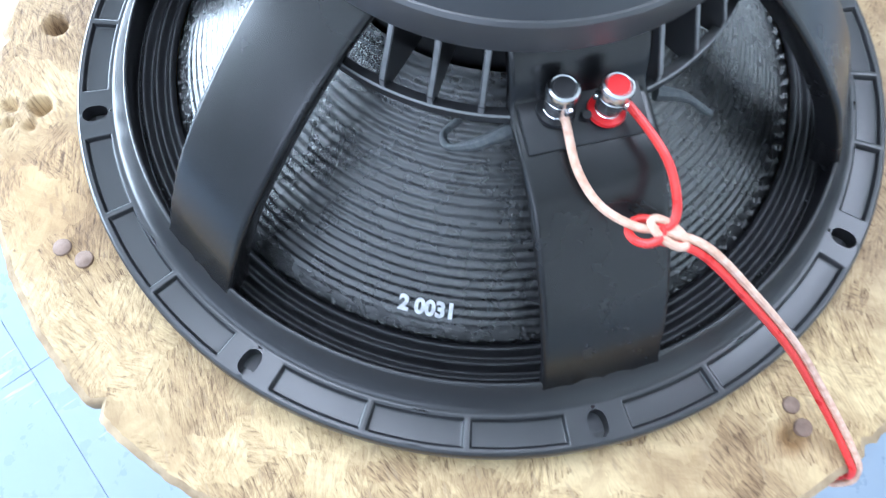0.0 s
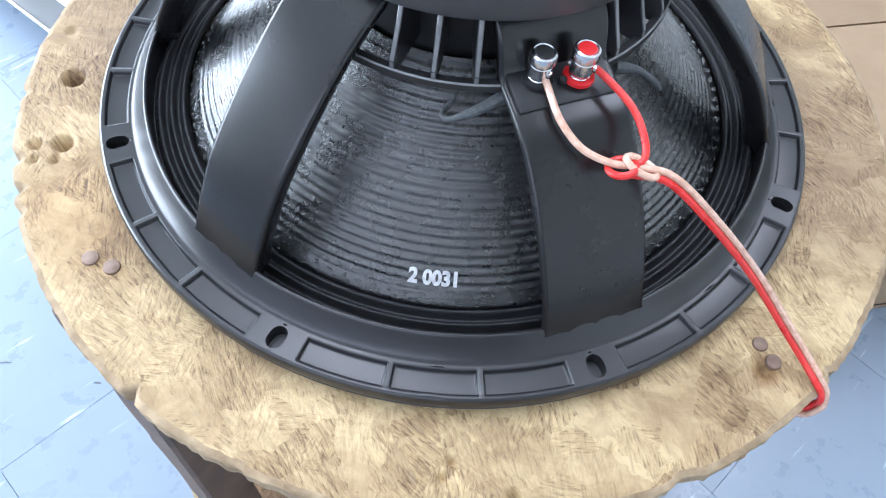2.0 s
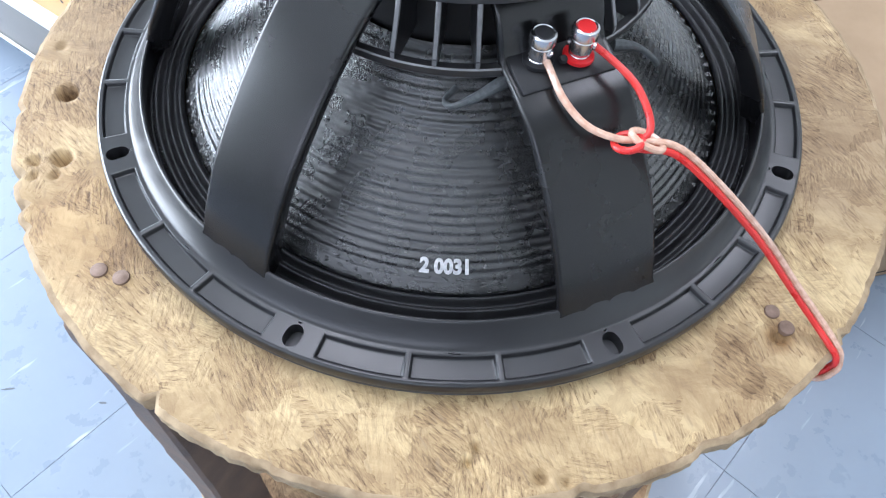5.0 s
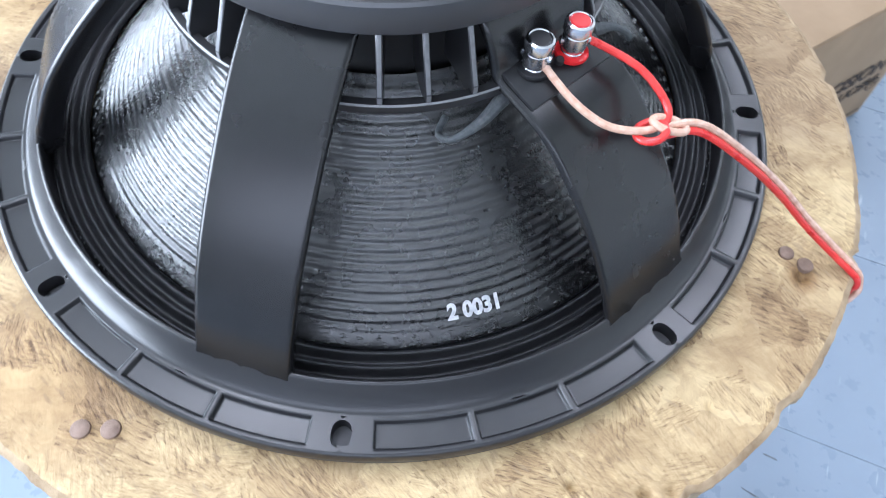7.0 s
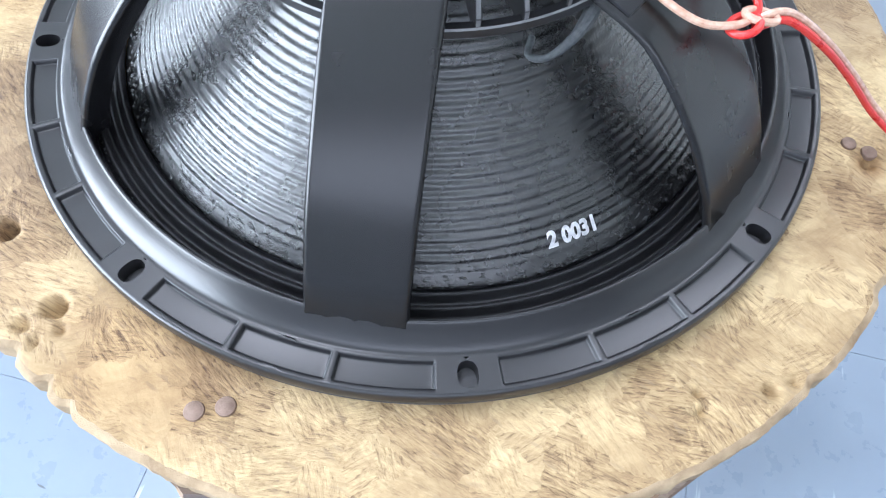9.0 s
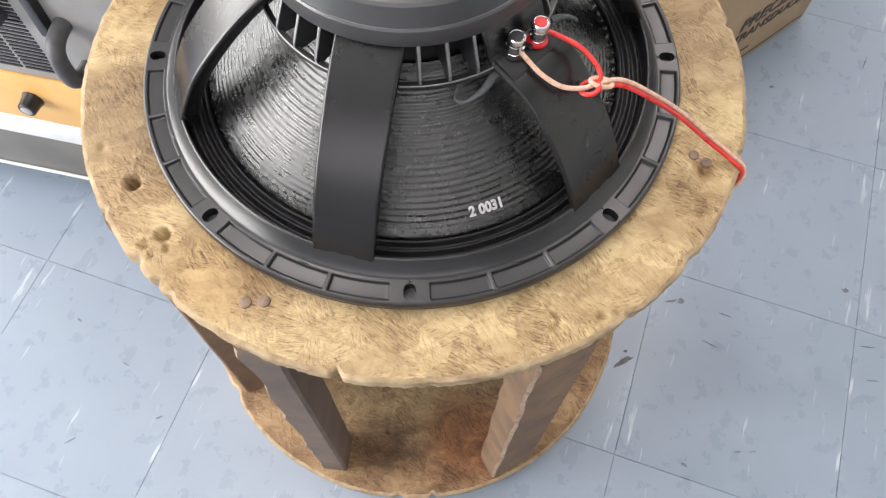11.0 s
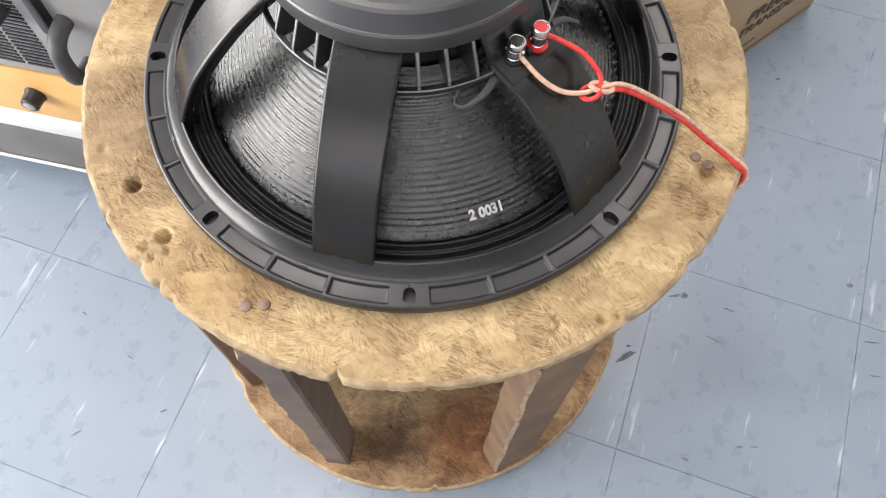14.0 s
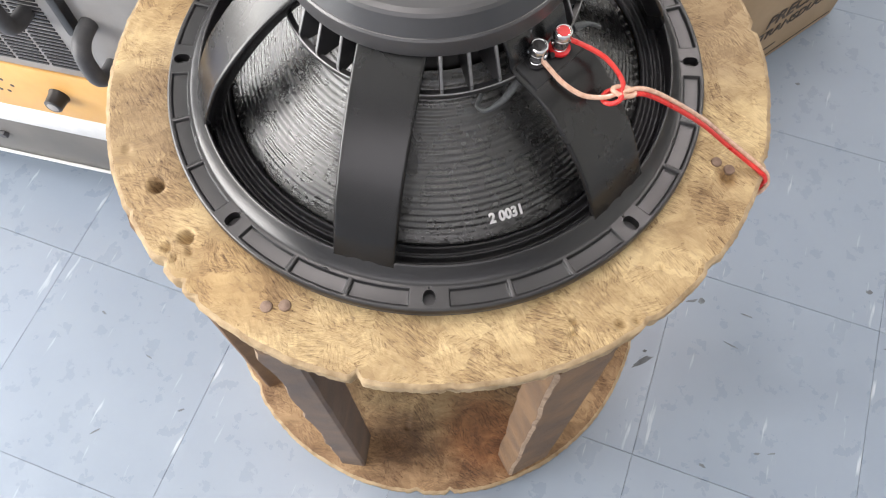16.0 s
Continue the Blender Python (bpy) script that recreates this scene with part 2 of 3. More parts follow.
def cone_material():
    m, n, l, b = mat("doped_paper_cone", 0.3)
    v = coords(n, l)
    l.new(ramp(n, l, noise_tex(n, l, v, 30, 5), [(0.3, (0.005, 0.005, 0.0055)), (0.7, (0.013, 0.0135, 0.0145))]), b.inputs["Base Color"])
    wear = noise_tex(n, l, v, 60, 4, 0.6)
    l.new(ramp(n, l, wear, [(0.35, 0.19), (0.65, 0.36)]), b.inputs["Roughness"])
    b.inputs["Specular IOR Level"].default_value = 1.0
    b.inputs["Coat Weight"].default_value, b.inputs["Coat Roughness"].default_value = 0.6, 0.22
    pulp = noise_tex(n, l, v, 420, 4, 0.7)
    lumps = n.new("ShaderNodeTexVoronoi")
    lumps.inputs["Scale"].default_value = 260
    l.new(v, lumps.inputs["Vector"])
    first = bump(n, l, b, lumps.outputs["Distance"], -0.35, 0.0008)
    second = bump(n, l, b, pulp, 0.75, 0.0009, first)
    bump(n, l, b, noise_tex(n, l, v, 150, 3, 0.5), 0.4, 0.0012, second)
    return m


CONE = cone_material()
SURROUND = simple("treated_cloth_surround", (0.010, 0.010, 0.012), (0.018, 0.018, 0.02), 90, (0.32, 0.5), 0, 0.5, 0.0006)


def tile_material():
    m, n, l, b = mat("blue_vinyl_tile", 0.3)
    v = coords(n, l)
    info = n.new("ShaderNodeObjectInfo")
    f = noise_tex(n, l, v, 7, 6, 0.62)
    base = ramp(n, l, f, [(0.25, (0.236, 0.284, 0.352)), (0.75, (0.268, 0.318, 0.384))])
    own = ramp(n, l, info.outputs["Random"], [(0.0, (0.93, 0.94, 0.95)), (1.0, (1.0, 1.0, 1.0))])
    base = mix(n, l, 1.0, base, own, "MULTIPLY")
    flecks = ramp(n, l, noise_tex(n, l, coords(n, l, (70, 210, 1), (0, 0, 0.7)), 1.0, 2, 0.5), [(0.76, 0.0), (0.775, 0.8)])
    base = mix(n, l, flecks, base, (0.15, 0.18, 0.22))
    scuff = ramp(n, l, noise_tex(n, l, coords(n, l, (85, 9, 1), (0, 0, 0.15)), 1.0, 3, 0.5), [(0.67, 0.0), (0.74, 0.6)])
    base = mix(n, l, scuff, base, (0.62, 0.66, 0.70))
    l.new(base, b.inputs["Base Color"])
    l.new(ramp(n, l, noise_tex(n, l, v, 26, 5), [(0.3, 0.25), (0.7, 0.33)]), b.inputs["Roughness"])
    bump(n, l, b, noise_tex(n, l, v, 160, 4), 0.10, 0.0006)
    return m


TILE = tile_material()


# ---- mesh helpers ----
def link_mesh(name, bm, material, smooth=True, angle=35):
    bmesh.ops.remove_doubles(bm, verts=bm.verts, dist=1e-6)
    bmesh.ops.recalc_face_normals(bm, faces=bm.faces)
    for f in bm.faces:
        f.smooth = smooth
    if smooth:
        for e in bm.edges:
            if len(e.link_faces) == 2 and e.calc_face_angle(0) > radians(angle):
                e.smooth = False
    me = bpy.data.meshes.new(name)
    bm.to_mesh(me)
    bm.free()
    me.materials.append(material)
    return new(name, me)


def part(name, bm, material, parent, label="", smooth=True, angle=35):
    ob = link_mesh(name, bm, material, smooth, angle)
    ob.parent = parent
    ob.matrix_parent_inverse = parent.matrix_world.inverted()
    if label:
        tagged(ob, label)
    return ob


def empty(name, m, label, category, group="", kind=""):
    ob = new(name)
    ob.empty_display_size = 0.05
    ob.matrix_world = m
    bpy.context.view_layer.update()
    return tagged(ob, label, category, group, kind)


def lathe(bm, profile, steps=144, a0=0.0, a1=360.0, m=None):
    """Turns (r, z) points about the z axis."""
    full = abs(a1 - a0 - 360) < 1e-6
    rings = []
    for i in range(steps if full else steps + 1):
        a = radians(a0 + (a1 - a0) * i / steps)
        rings.append([bm.verts.new((r * math.cos(a), r * math.sin(a), z)) for r, z in profile])
    for i in range(steps):
        p, q = rings[i], rings[(i + 1) % len(rings)]
        for j in range(len(profile) - 1):
            bm.faces.new((p[j], q[j], q[j + 1], p[j + 1]))
    if m is not None:
        bmesh.ops.transform(bm, matrix=m, verts=[v for ring in rings for v in ring])
    return bm


def box(bm, size, m, bevel=0.0):
    made = bmesh.ops.create_cube(bm, size=1.0)["verts"]
    bmesh.ops.transform(bm, matrix=m @ Matrix.Diagonal((*size, 1)), verts=made)
    if bevel:
        edges = list({e for v in made for e in v.link_edges})
        bmesh.ops.bevel(bm, geom=edges, offset=bevel, segments=2, affect="EDGES", profile=0.5)
    return bm


def spline(points, n):
    """A smooth run of n points through the given ones (Catmull-Rom)."""
    p = [Vector(q) for q in points]
    p = [p[0] * 2 - p[1]] + p + [p[-1] * 2 - p[-2]]
    out = []
    for i in range(n):
        u = i / (n - 1) * (len(p) - 3)
        k = min(int(u), len(p) - 4)
        t = u - k
        a, b, c, d = p[k:k + 4]
        out.append(0.5 * (2 * b + (c - a) * t + (2 * a - 5 * b + 4 * c - d) * t * t + (3 * b - a - 3 * c + d) * t ** 3))
    return out


def tube(bm, points, radius, sides=10, cap=True):
    rings, up = [], Vector((0, 0, 1))
    for i, p in enumerate(points):
        t = (points[min(i + 1, len(points) - 1)] - points[max(i - 1, 0)]).normalized()
        side = t.cross(up)
        if side.length < 0.05:
            side = t.cross(Vector((1, 0, 0)))
        side.normalize()
        up = side.cross(t).normalized()
        rr = radius(i / (len(points) - 1)) if callable(radius) else radius
        rings.append([bm.verts.new(p + (side * math.cos(2 * math.pi * k / sides) + up * math.sin(2 * math.pi * k / sides)) * rr) for k in range(sides)])
    for a, b in zip(rings, rings[1:]):
        for k in range(sides):
            bm.faces.new((a[k], a[(k + 1) % sides], b[(k + 1) % sides], b[k]))
    if cap:
        bm.faces.new(rings[0])
        bm.faces.new(rings[-1][::-1])
    return bm


def polar(r, degrees, z=0.0):
    return Vector((r * math.cos(radians(degrees)), r * math.sin(radians(degrees)), z))


def text_mesh(body, size, extrude=0.0004, bold=0.0):
    data = bpy.data.curves.new("print", "FONT")
    data.body, data.size, data.extrude, data.resolution_u, data.offset = body, size, extrude, 4, bold
    data.align_x, data.align_y = "CENTER", "CENTER"
    ob = new("print", data)
    bpy.context.view_layer.update()
    me = bpy.data.meshes.new_from_object(ob.evaluated_get(bpy.context.evaluated_depsgraph_get()))
    bm = bmesh.new()
    bm.from_mesh(me)
    bpy.data.objects.remove(ob)
    bpy.data.curves.remove(data)
    bpy.data.meshes.remove(me)
    return bm


# ---- room ----
def slab(name, size, centre, material, label, category):
    bm = box(bmesh.new(), size, Matrix.Translation(centre))
    return tagged(link_mesh(name, bm, material, False), label, category, kind="structure")


RX0, RX1, RY0, RY1, RH = -2.6, 2.6, -2.6, 2.8, ZF + 2.7
bm = bmesh.new()
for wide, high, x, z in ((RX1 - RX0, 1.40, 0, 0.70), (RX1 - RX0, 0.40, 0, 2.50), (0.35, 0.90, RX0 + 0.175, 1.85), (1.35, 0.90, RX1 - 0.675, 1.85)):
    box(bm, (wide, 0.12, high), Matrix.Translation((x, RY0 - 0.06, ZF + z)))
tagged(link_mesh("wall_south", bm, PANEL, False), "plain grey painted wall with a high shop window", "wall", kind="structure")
slab("wall_north", (RX1 - RX0, 0.12, 2.7), (0, RY1 + 0.06, ZF + 1.35), PAINT, "plain off-white painted wall", "wall")
slab("wall_east", (0.12, RY1 - RY0 + 0.24, 2.7), (RX1 + 0.06, 0.1, ZF + 1.35), PAINT, "plain off-white painted wall", "wall")
slab("ceiling", (RX1 - RX0 + 0.24, RY1 - RY0 + 0.24, 0.1), (0, 0.1, RH + 0.052), PAINT, "plain white ceiling", "ceiling")
bm = bmesh.new()
for y0, y1 in ((RY0 - 0.12, -1.55), (0.75, 0.95), (2.35, RY1 + 0.12)):
    box(bm, (0.12, y1 - y0, 2.7), Matrix.Translation((RX0 - 0.06, (y0 + y1) / 2, ZF + 1.35)))
for y0, y1 in ((-1.55, 0.75), (0.95, 2.35)):
    box(bm, (0.12, y1 - y0, 0.25), Matrix.Translation((RX0 - 0.06, (y0 + y1) / 2, ZF + 0.125)))
    box(bm, (0.12, y1 - y0, 0.85), Matrix.Translation((RX0 - 0.06, (y0 + y1) / 2, ZF + 2.275)))
tagged(link_mesh("wall_west", bm, PAINT, False), "plain painted wall with two wide shop windows", "wall", kind="structure")

# ---- cable reel ----
reel = empty("cable_reel", pose(0, 0.010, ZF), "round weathered plywood cable reel standing upright on the tiled floor", "cable reel")
REEL_R, REEL_Y = 0.2912, 0.010


def disc(z_top, thick, radius, centre, dents, notches, seed):
    """A worn plywood disc: uneven surface, dented and chipped edge."""
    nt, radii = 720, [0.0, 0.3, 0.6] + [0.70 + 0.3 * i / 46 for i in range(47)]
    rnd = Vector((seed, seed * 1.7, 0))

    def edge(a):
        p = Vector((math.cos(a), math.sin(a), 0))
        r = radius + 0.0014 * noise.noise(p * 4 + rnd) + 0.0007 * noise.noise(p * 22 + rnd) + 0.0009 * noise.noise(p * 70 + rnd)
        for na, depth, width in notches:
            d = (math.degrees(a) - na + 180) % 360 - 180
            r -= depth * math.exp(-(d / width) ** 2)
        return r

    bm = bmesh.new()
    rings = []
    for k in range(nt):
        a = 2 * math.pi * k / nt
        e = edge(a)
        col = []
        for f in radii:
            x, y = centre[0] + e * f * math.cos(a), centre[1] + e * f * math.sin(a)
            p = Vector((x, y, 0))
            z = 0.0007 * noise.noise(p * 30 + rnd) + 0.0005 * noise.noise(p * 110 + rnd) - 0.0004
            worn = max(0.0, f - 0.984) / 0.016
            z -= 0.0020 * worn * worn * (1.0 + 0.8 * noise.noise(p * 60 + rnd))
            for dx, dy, dr, dd in dents:
                q = math.hypot(x - dx, y - dy) / dr
                if q < 1.6:
                    z -= dd * max(0.0, 1 - q * q * 0.6) ** 1.5
            col.append(bm.verts.new((x, y, z_top + z)))
        for depth in (0.35, 0.65, 1.0):
            w = 0.0012 * noise.noise(Vector((math.cos(a) * 60, math.sin(a) * 60, depth * 5 + seed)))
            rr = e + w - (0.0015 if depth == 1.0 else 0)
            col.append(bm.verts.new((centre[0] + rr * math.cos(a), centre[1] + rr * math.sin(a), z_top - thick * depth)))
        col.append(bm.verts.new((centre[0], centre[1], z_top - thick)))
        rings.append(col)
    for k in range(nt):
        p, q = rings[k], rings[(k + 1) % nt]
        for j in range(len(p) - 1):
            if j == 0:
                bm.faces.new((p[0], p[1], q[1]))
            elif j == len(p) - 2:
                bm.faces.new((p[j], p[j + 1], q[j]))
            else:
                f = bm.faces.new((p[j], p[j + 1], q[j + 1], q[j]))
                f.material_index = 1 if len(radii) - 3 <= j <= len(p) - 3 else 0
    return bm


top_dents = [(-0.231, -0.110, 0.0060, 0.016), (-0.200, -0.157, 0.0055, 0.013), (-0.214, -0.166, 0.004, 0.005), (-0.207, -0.176, 0.003, 0.004),
             (-0.196, -0.170, 0.003, 0.004), (0.238, -0.105, 0.0045, 0.006), (0.201, -0.138, 0.004, 0.003), (0.103, -0.238, 0.003, 0.005),
             (0.104, -0.229, 0.0028, 0.005), (0.139, -0.231, 0.004, 0.006), (0.152, -0.228, 0.003, 0.004), (-0.262, -0.075, 0.004, 0.003),
             (0.176, -0.185, 0.003, 0.003), (-0.222, 0.115, 0.005, 0.005), (0.12, 0.24, 0.005, 0.005)]
top_notches = [(-102.0, 0.0065, 0.6), (-139.0, 0.006, 1.0), (-134.0, 0.006, 0.8), (-130.5, 0.003, 0.6), (-56.0, 0.003, 0.8), (-42.0, 0.003, 1.5), (-150.0, 0.003, 0.6),
               (8.0, 0.004, 0.9), (-20.0, 0.003, 0.6), (-88.0, 0.002, 0.8)]
top = part("top_flange", disc(0.0, 0.018, REEL_R, (0, REEL_Y), top_dents, top_notches, 3.1), WOOD, reel, "pale weathered plywood flange with torn grain and a chipped edge", angle=50)
top.data.materials.append(WOOD_EDGE)
low = part("bottom_flange", disc(ZF + 0.020, 0.0195, 0.3000, (-0.011, REEL_Y), [(-0.05, -0.2, 0.004, 0.003)], [(-95, 0.004, 1.0), (-86, 0.005, 0.8), (-150, 0.005, 2)], 8.4), WOOD_LOW, reel, "brown stained plywood flange with painted shade", angle=50)
low.data.materials.append(WOOD_EDGE)
for x, y, r in ((-0.1302, -0.2165, 0.0050), (-0.1160, -0.2157, 0.0050), (0.2315, -0.0905, 0.0045), (0.2408, -0.0978, 0.0047)):
    bm = lathe(bmesh.new(), [(0, 0.0016), (r * 0.6, 0.0015), (r * 0.92, 0.0009), (r, 0.0), (r * 0.95, -0.002)], 18, m=Matrix.Translation((x, y, 0)))
    part("nail_head", bm, NAIL, reel, "flat rusty nail head")


def stave(x, y, turn, wide, thick, material, seed):
    """An upright board between the flanges, one long edge torn."""
    bm = bmesh.new()
    z0, z1, n = ZF + 0.0195, -0.0165, 26
    rows = []
    for i in range(n):
        z = z0 + (z1 - z0) * i / (n - 1)
        rag = 0.005 * noise.noise(Vector((seed, z * 14, 0))) + 0.0045 * noise.noise(Vector((seed, z * 60, 3)))
        rag2 = 0.0015 * noise.noise(Vector((seed + 5, z * 40, 0)))
        c = 0.0030 + 0.0016 * noise.noise(Vector((seed + 9, z * 45, 0)))
        pts = [(-wide / 2 + rag + c, -thick / 2), (wide / 2 + rag2 - c, -thick / 2), (wide / 2 + rag2, -thick / 2 + c), (wide / 2 + rag2, thick / 2 - c),
               (wide / 2 + rag2 - c, thick / 2), (-wide / 2 + rag + c, thick / 2), (-wide / 2 + rag, thick / 2 - c), (-wide / 2 + rag, -thick / 2 + c)]
        rows.append([bm.verts.new((px, py, z)) for px, py in pts])
    for a, b in zip(rows, rows[1:]):
        for k in range(8):
            bm.faces.new((a[k], a[(k + 1) % 8], b[(k + 1) % 8], b[k])).material_index = 1 if k == 7 else 0
    bm.faces.new(rows[0])
    bm.faces.new(rows[-1])
    bmesh.ops.transform(bm, matrix=pose(x, y, 0, 0, 0, turn), verts=bm.verts)
    ob = part("stave", bm, material, reel, angle=30)
    ob.data.materials.append(STAVE_TORN)
    return ob


stave(-0.121, -0.228, -8, 0.034, 0.046, STAVE_DARK, 1.0)
stave(0.110, -0.237, 27, 0.060, 0.036, STAVE, 2.0)
stave(-0.248, -0.108, -66, 0.060, 0.036, STAVE, 3.0)
stave(0.224, -0.085, 60, 0.070, 0.034, STAVE, 4.0)
stave(0.20, 0.16, 130, 0.070, 0.034, STAVE, 5.0)
stave(-0.20, 0.16, 50, 0.070, 0.034, STAVE, 6.0)
stave(0.0, 0.245, 0, 0.070, 0.034, STAVE, 7.0)

# ---- loudspeaker ----
woofer = empty("loudspeaker", pose(0, 0, 0), "large black bass loudspeaker driver lying face down on the reel", "loudspeaker")
woofer.matrix_world = Matrix.Scale(K, 4)
bpy.context.view_layer.update()


def wpart(name, bm, material, label="", parent=None, smooth=True, angle=35):
    bmesh.ops.transform(bm, matrix=Matrix.Scale(K, 4), verts=bm.verts)
    return part(name, bm, material, parent or woofer, label, smooth, angle)


RIM_Z, R_IN, R_OUT, BOSS = 0.0165, 0.2488, 0.2688, 3.7


def grid_patch(bm, rs, ts, height):
    rows = [[bm.verts.new(polar(r, t, height(i, j))) for j, t in enumerate(ts)] for i, r in enumerate(rs)]
    for i in range(len(rs) - 1):
        for j in range(len(ts) - 1):
            bm.faces.new((rows[i][j], rows[i][j + 1], rows[i + 1][j + 1], rows[i + 1][j]))


def rim():
    bm = bmesh.new()
    span = (45 - 2 * BOSS) / 3
    rs = [R_IN, R_IN + 0.0012, R_IN + 0.0019, R_IN + 0.0023, R_IN + 0.0027, R_IN + 0.0036, R_OUT - 0.0042, R_OUT - 0.0034, R_OUT - 0.0030, R_OUT - 0.0026, R_OUT - 0.0019, R_OUT]
    low = [0.0, 0.0, 0.0005, 0.0030, 0.0037, 0.0038]
    low_r = low + low[::-1]
    for k in range(8):
        hole = -90 + 45 * k
        for c in range(3):
            a = hole + BOSS + span * c
            b = a + span
            g, h = (0.30 if c else 0.12), (0.30 if c < 2 else 0.12)
            ts = [a, a + g, a + g + 0.15, a + g + 0.24, a + g + 0.33, a + g + 0.5] + [a + 1.2 + (span - 2.4) * i / 6 for i in range(7)]
            ts += [b - h - 0.5, b - h - 0.33, b - h - 0.24, b - h - 0.15, b - h, b]
            low_t = low + [0.0038] * 7 + low[::-1]
            grid_patch(bm, rs, ts, lambda i, j: RIM_Z - min(low_r[i], low_t[j]))
        inner, deep, outer = [], [], []
        for i in range(32):
            f = 2 * math.pi * i / 32
            cx, cy = math.cos(f), math.sin(f)
            slot = (0.2588 + 0.0080 * cy * abs(cy) ** -0.25 if abs(cy) > 1e-6 else 0.2588)
            da = math.degrees(0.0057 * cx / 0.2588)
            s = 1 / max(abs(cx), abs(cy))
            inner.append(bm.verts.new(polar(slot, hole + da, RIM_Z)))
            deep.append(bm.verts.new(polar(slot, hole + da * 0.95, 0.0015)))
            outer.append(bm.verts.new(polar((R_IN + R_OUT) / 2 + (R_OUT - R_IN) / 2 * cy * s, hole + BOSS * cx * s, RIM_Z)))
        for i in range(32):
            j = (i + 1) % 32
            bm.faces.new((inner[i], inner[j], outer[j], outer[i]))
            bm.faces.new((inner[i], inner[j], deep[j], deep[i]))
    lathe(bm, [(R_OUT, RIM_Z), (0.2700, 0.0160), (0.2708, 0.0148), (0.2712, 0.0080), (0.2704, 0.0062), (0.262, 0.0058)], 288)
    lathe(bm, [(R_IN, RIM_Z), (0.2480, 0.0164), (0.2466, 0.0170), (0.2446, 0.0188), (0.2421, 0.0218), (0.2396, 0.0252), (0.2373, 0.0288), (0.2360, 0.0311), (0.2352, 0.0321), (0.2343, 0.0324), (0.2335, 0.0318), (0.2331, 0.0302), (0.2330, 0.0040)], 288)
    return bm


wpart("rim", rim(), RIMCAST, "black cast rim with shallow pockets and eight bolt slots", angle=58)
wpart("gasket", lathe(bmesh.new(), [(0.233, 0.0058), (0.2692, 0.0058), (0.2696, 0.0045), (0.2694, 0.0006), (0.233, 0.0006), (0.233, 0.0058)], 192), RUBBER, "dark ring gasket")


def arm(angle, wide_low, wide_top, curve, deep=1.0):
    bm = bmesh.new()
    pts = spline([(r, 0, z) for r, z in curve], 44)
    er, et = polar(1, angle), polar(1, angle + 90)
    rows = []
    for i, p in enumerate(pts):
        s = i / (len(pts) - 1)
        q0, q1 = pts[max(i - 1, 0)], pts[min(i + 1, len(pts) - 1)]
        t = (q1 - q0).normalized()
        nr, nz = t.z, -t.x
        w = wide_low + (wide_top - wide_low) * s + 0.007 * math.exp(-s / 0.07)
        d = min(0.019 - 0.008 * s, 0.006 + 0.05 * s) * deep
        sect = [(-w + 0.004, -d), (-w, -0.0035), (-w + 0.0006, -0.0012), (-w + 0.0020, 0.0), (-w + 0.0034, 0.0001), (-w * 0.5, 0.0003), (0, 0.0004),
                (w * 0.5, 0.0003), (w - 0.0034, 0.0001), (w - 0.0020, 0.0), (w - 0.0006, -0.0012), (w, -0.0035), (w - 0.004, -d)]
        bow = max(0.0, 1 - s / 0.45) / (2 * p.x)
        rows.append([bm.verts.new(er * (p.x + nr * v - u * u * bow) + et * u + Vector((0, 0, p.z + nz * v))) for u, v in sect])
    for a, b in zip(rows, rows[1:]):
        for k in range(len(a)):
            bm.faces.new((a[k], a[(k + 1) % len(a)], b[(k + 1) % len(a)], b[k]))
    bm.faces.new(rows[0])
    bm.faces.new(rows[-1])
    return bm


ARM = [(0.2398, 0.0238), (0.2378, 0.0270), (0.2359, 0.0306), (0.2340, 0.0346), (0.2305, 0.0425), (0.2243, 0.0560), (0.2080, 0.0850), (0.1800, 0.1190), (0.1480, 0.1500), (0.1150, 0.1730), (0.0980, 0.1800)]
ARM_T = [(0.2398, 0.0238), (0.2378, 0.0270), (0.2359, 0.0306), (0.2340, 0.0346), (0.2305, 0.0425), (0.2243, 0.0560), (0.2080, 0.0830), (0.1860, 0.1090), (0.1660, 0.1275), (0.1510, 0.1345), (0.1345, 0.1390), (0.1258, 0.1425), (0.1210, 0.1560), (0.1125, 0.1690), (0.0980, 0.1780)]
LEG0 = -43.7
for k in range(6):
    a = LEG0 + 60 * k
    bm = arm(a + 0.3, 0.0345, 0.0345, ARM_T, 0.45) if k == 0 else arm(a - 0.6, 0.0290, 0.0285, ARM)
    wpart("basket_arm", bm, CAST, "", angle=40)

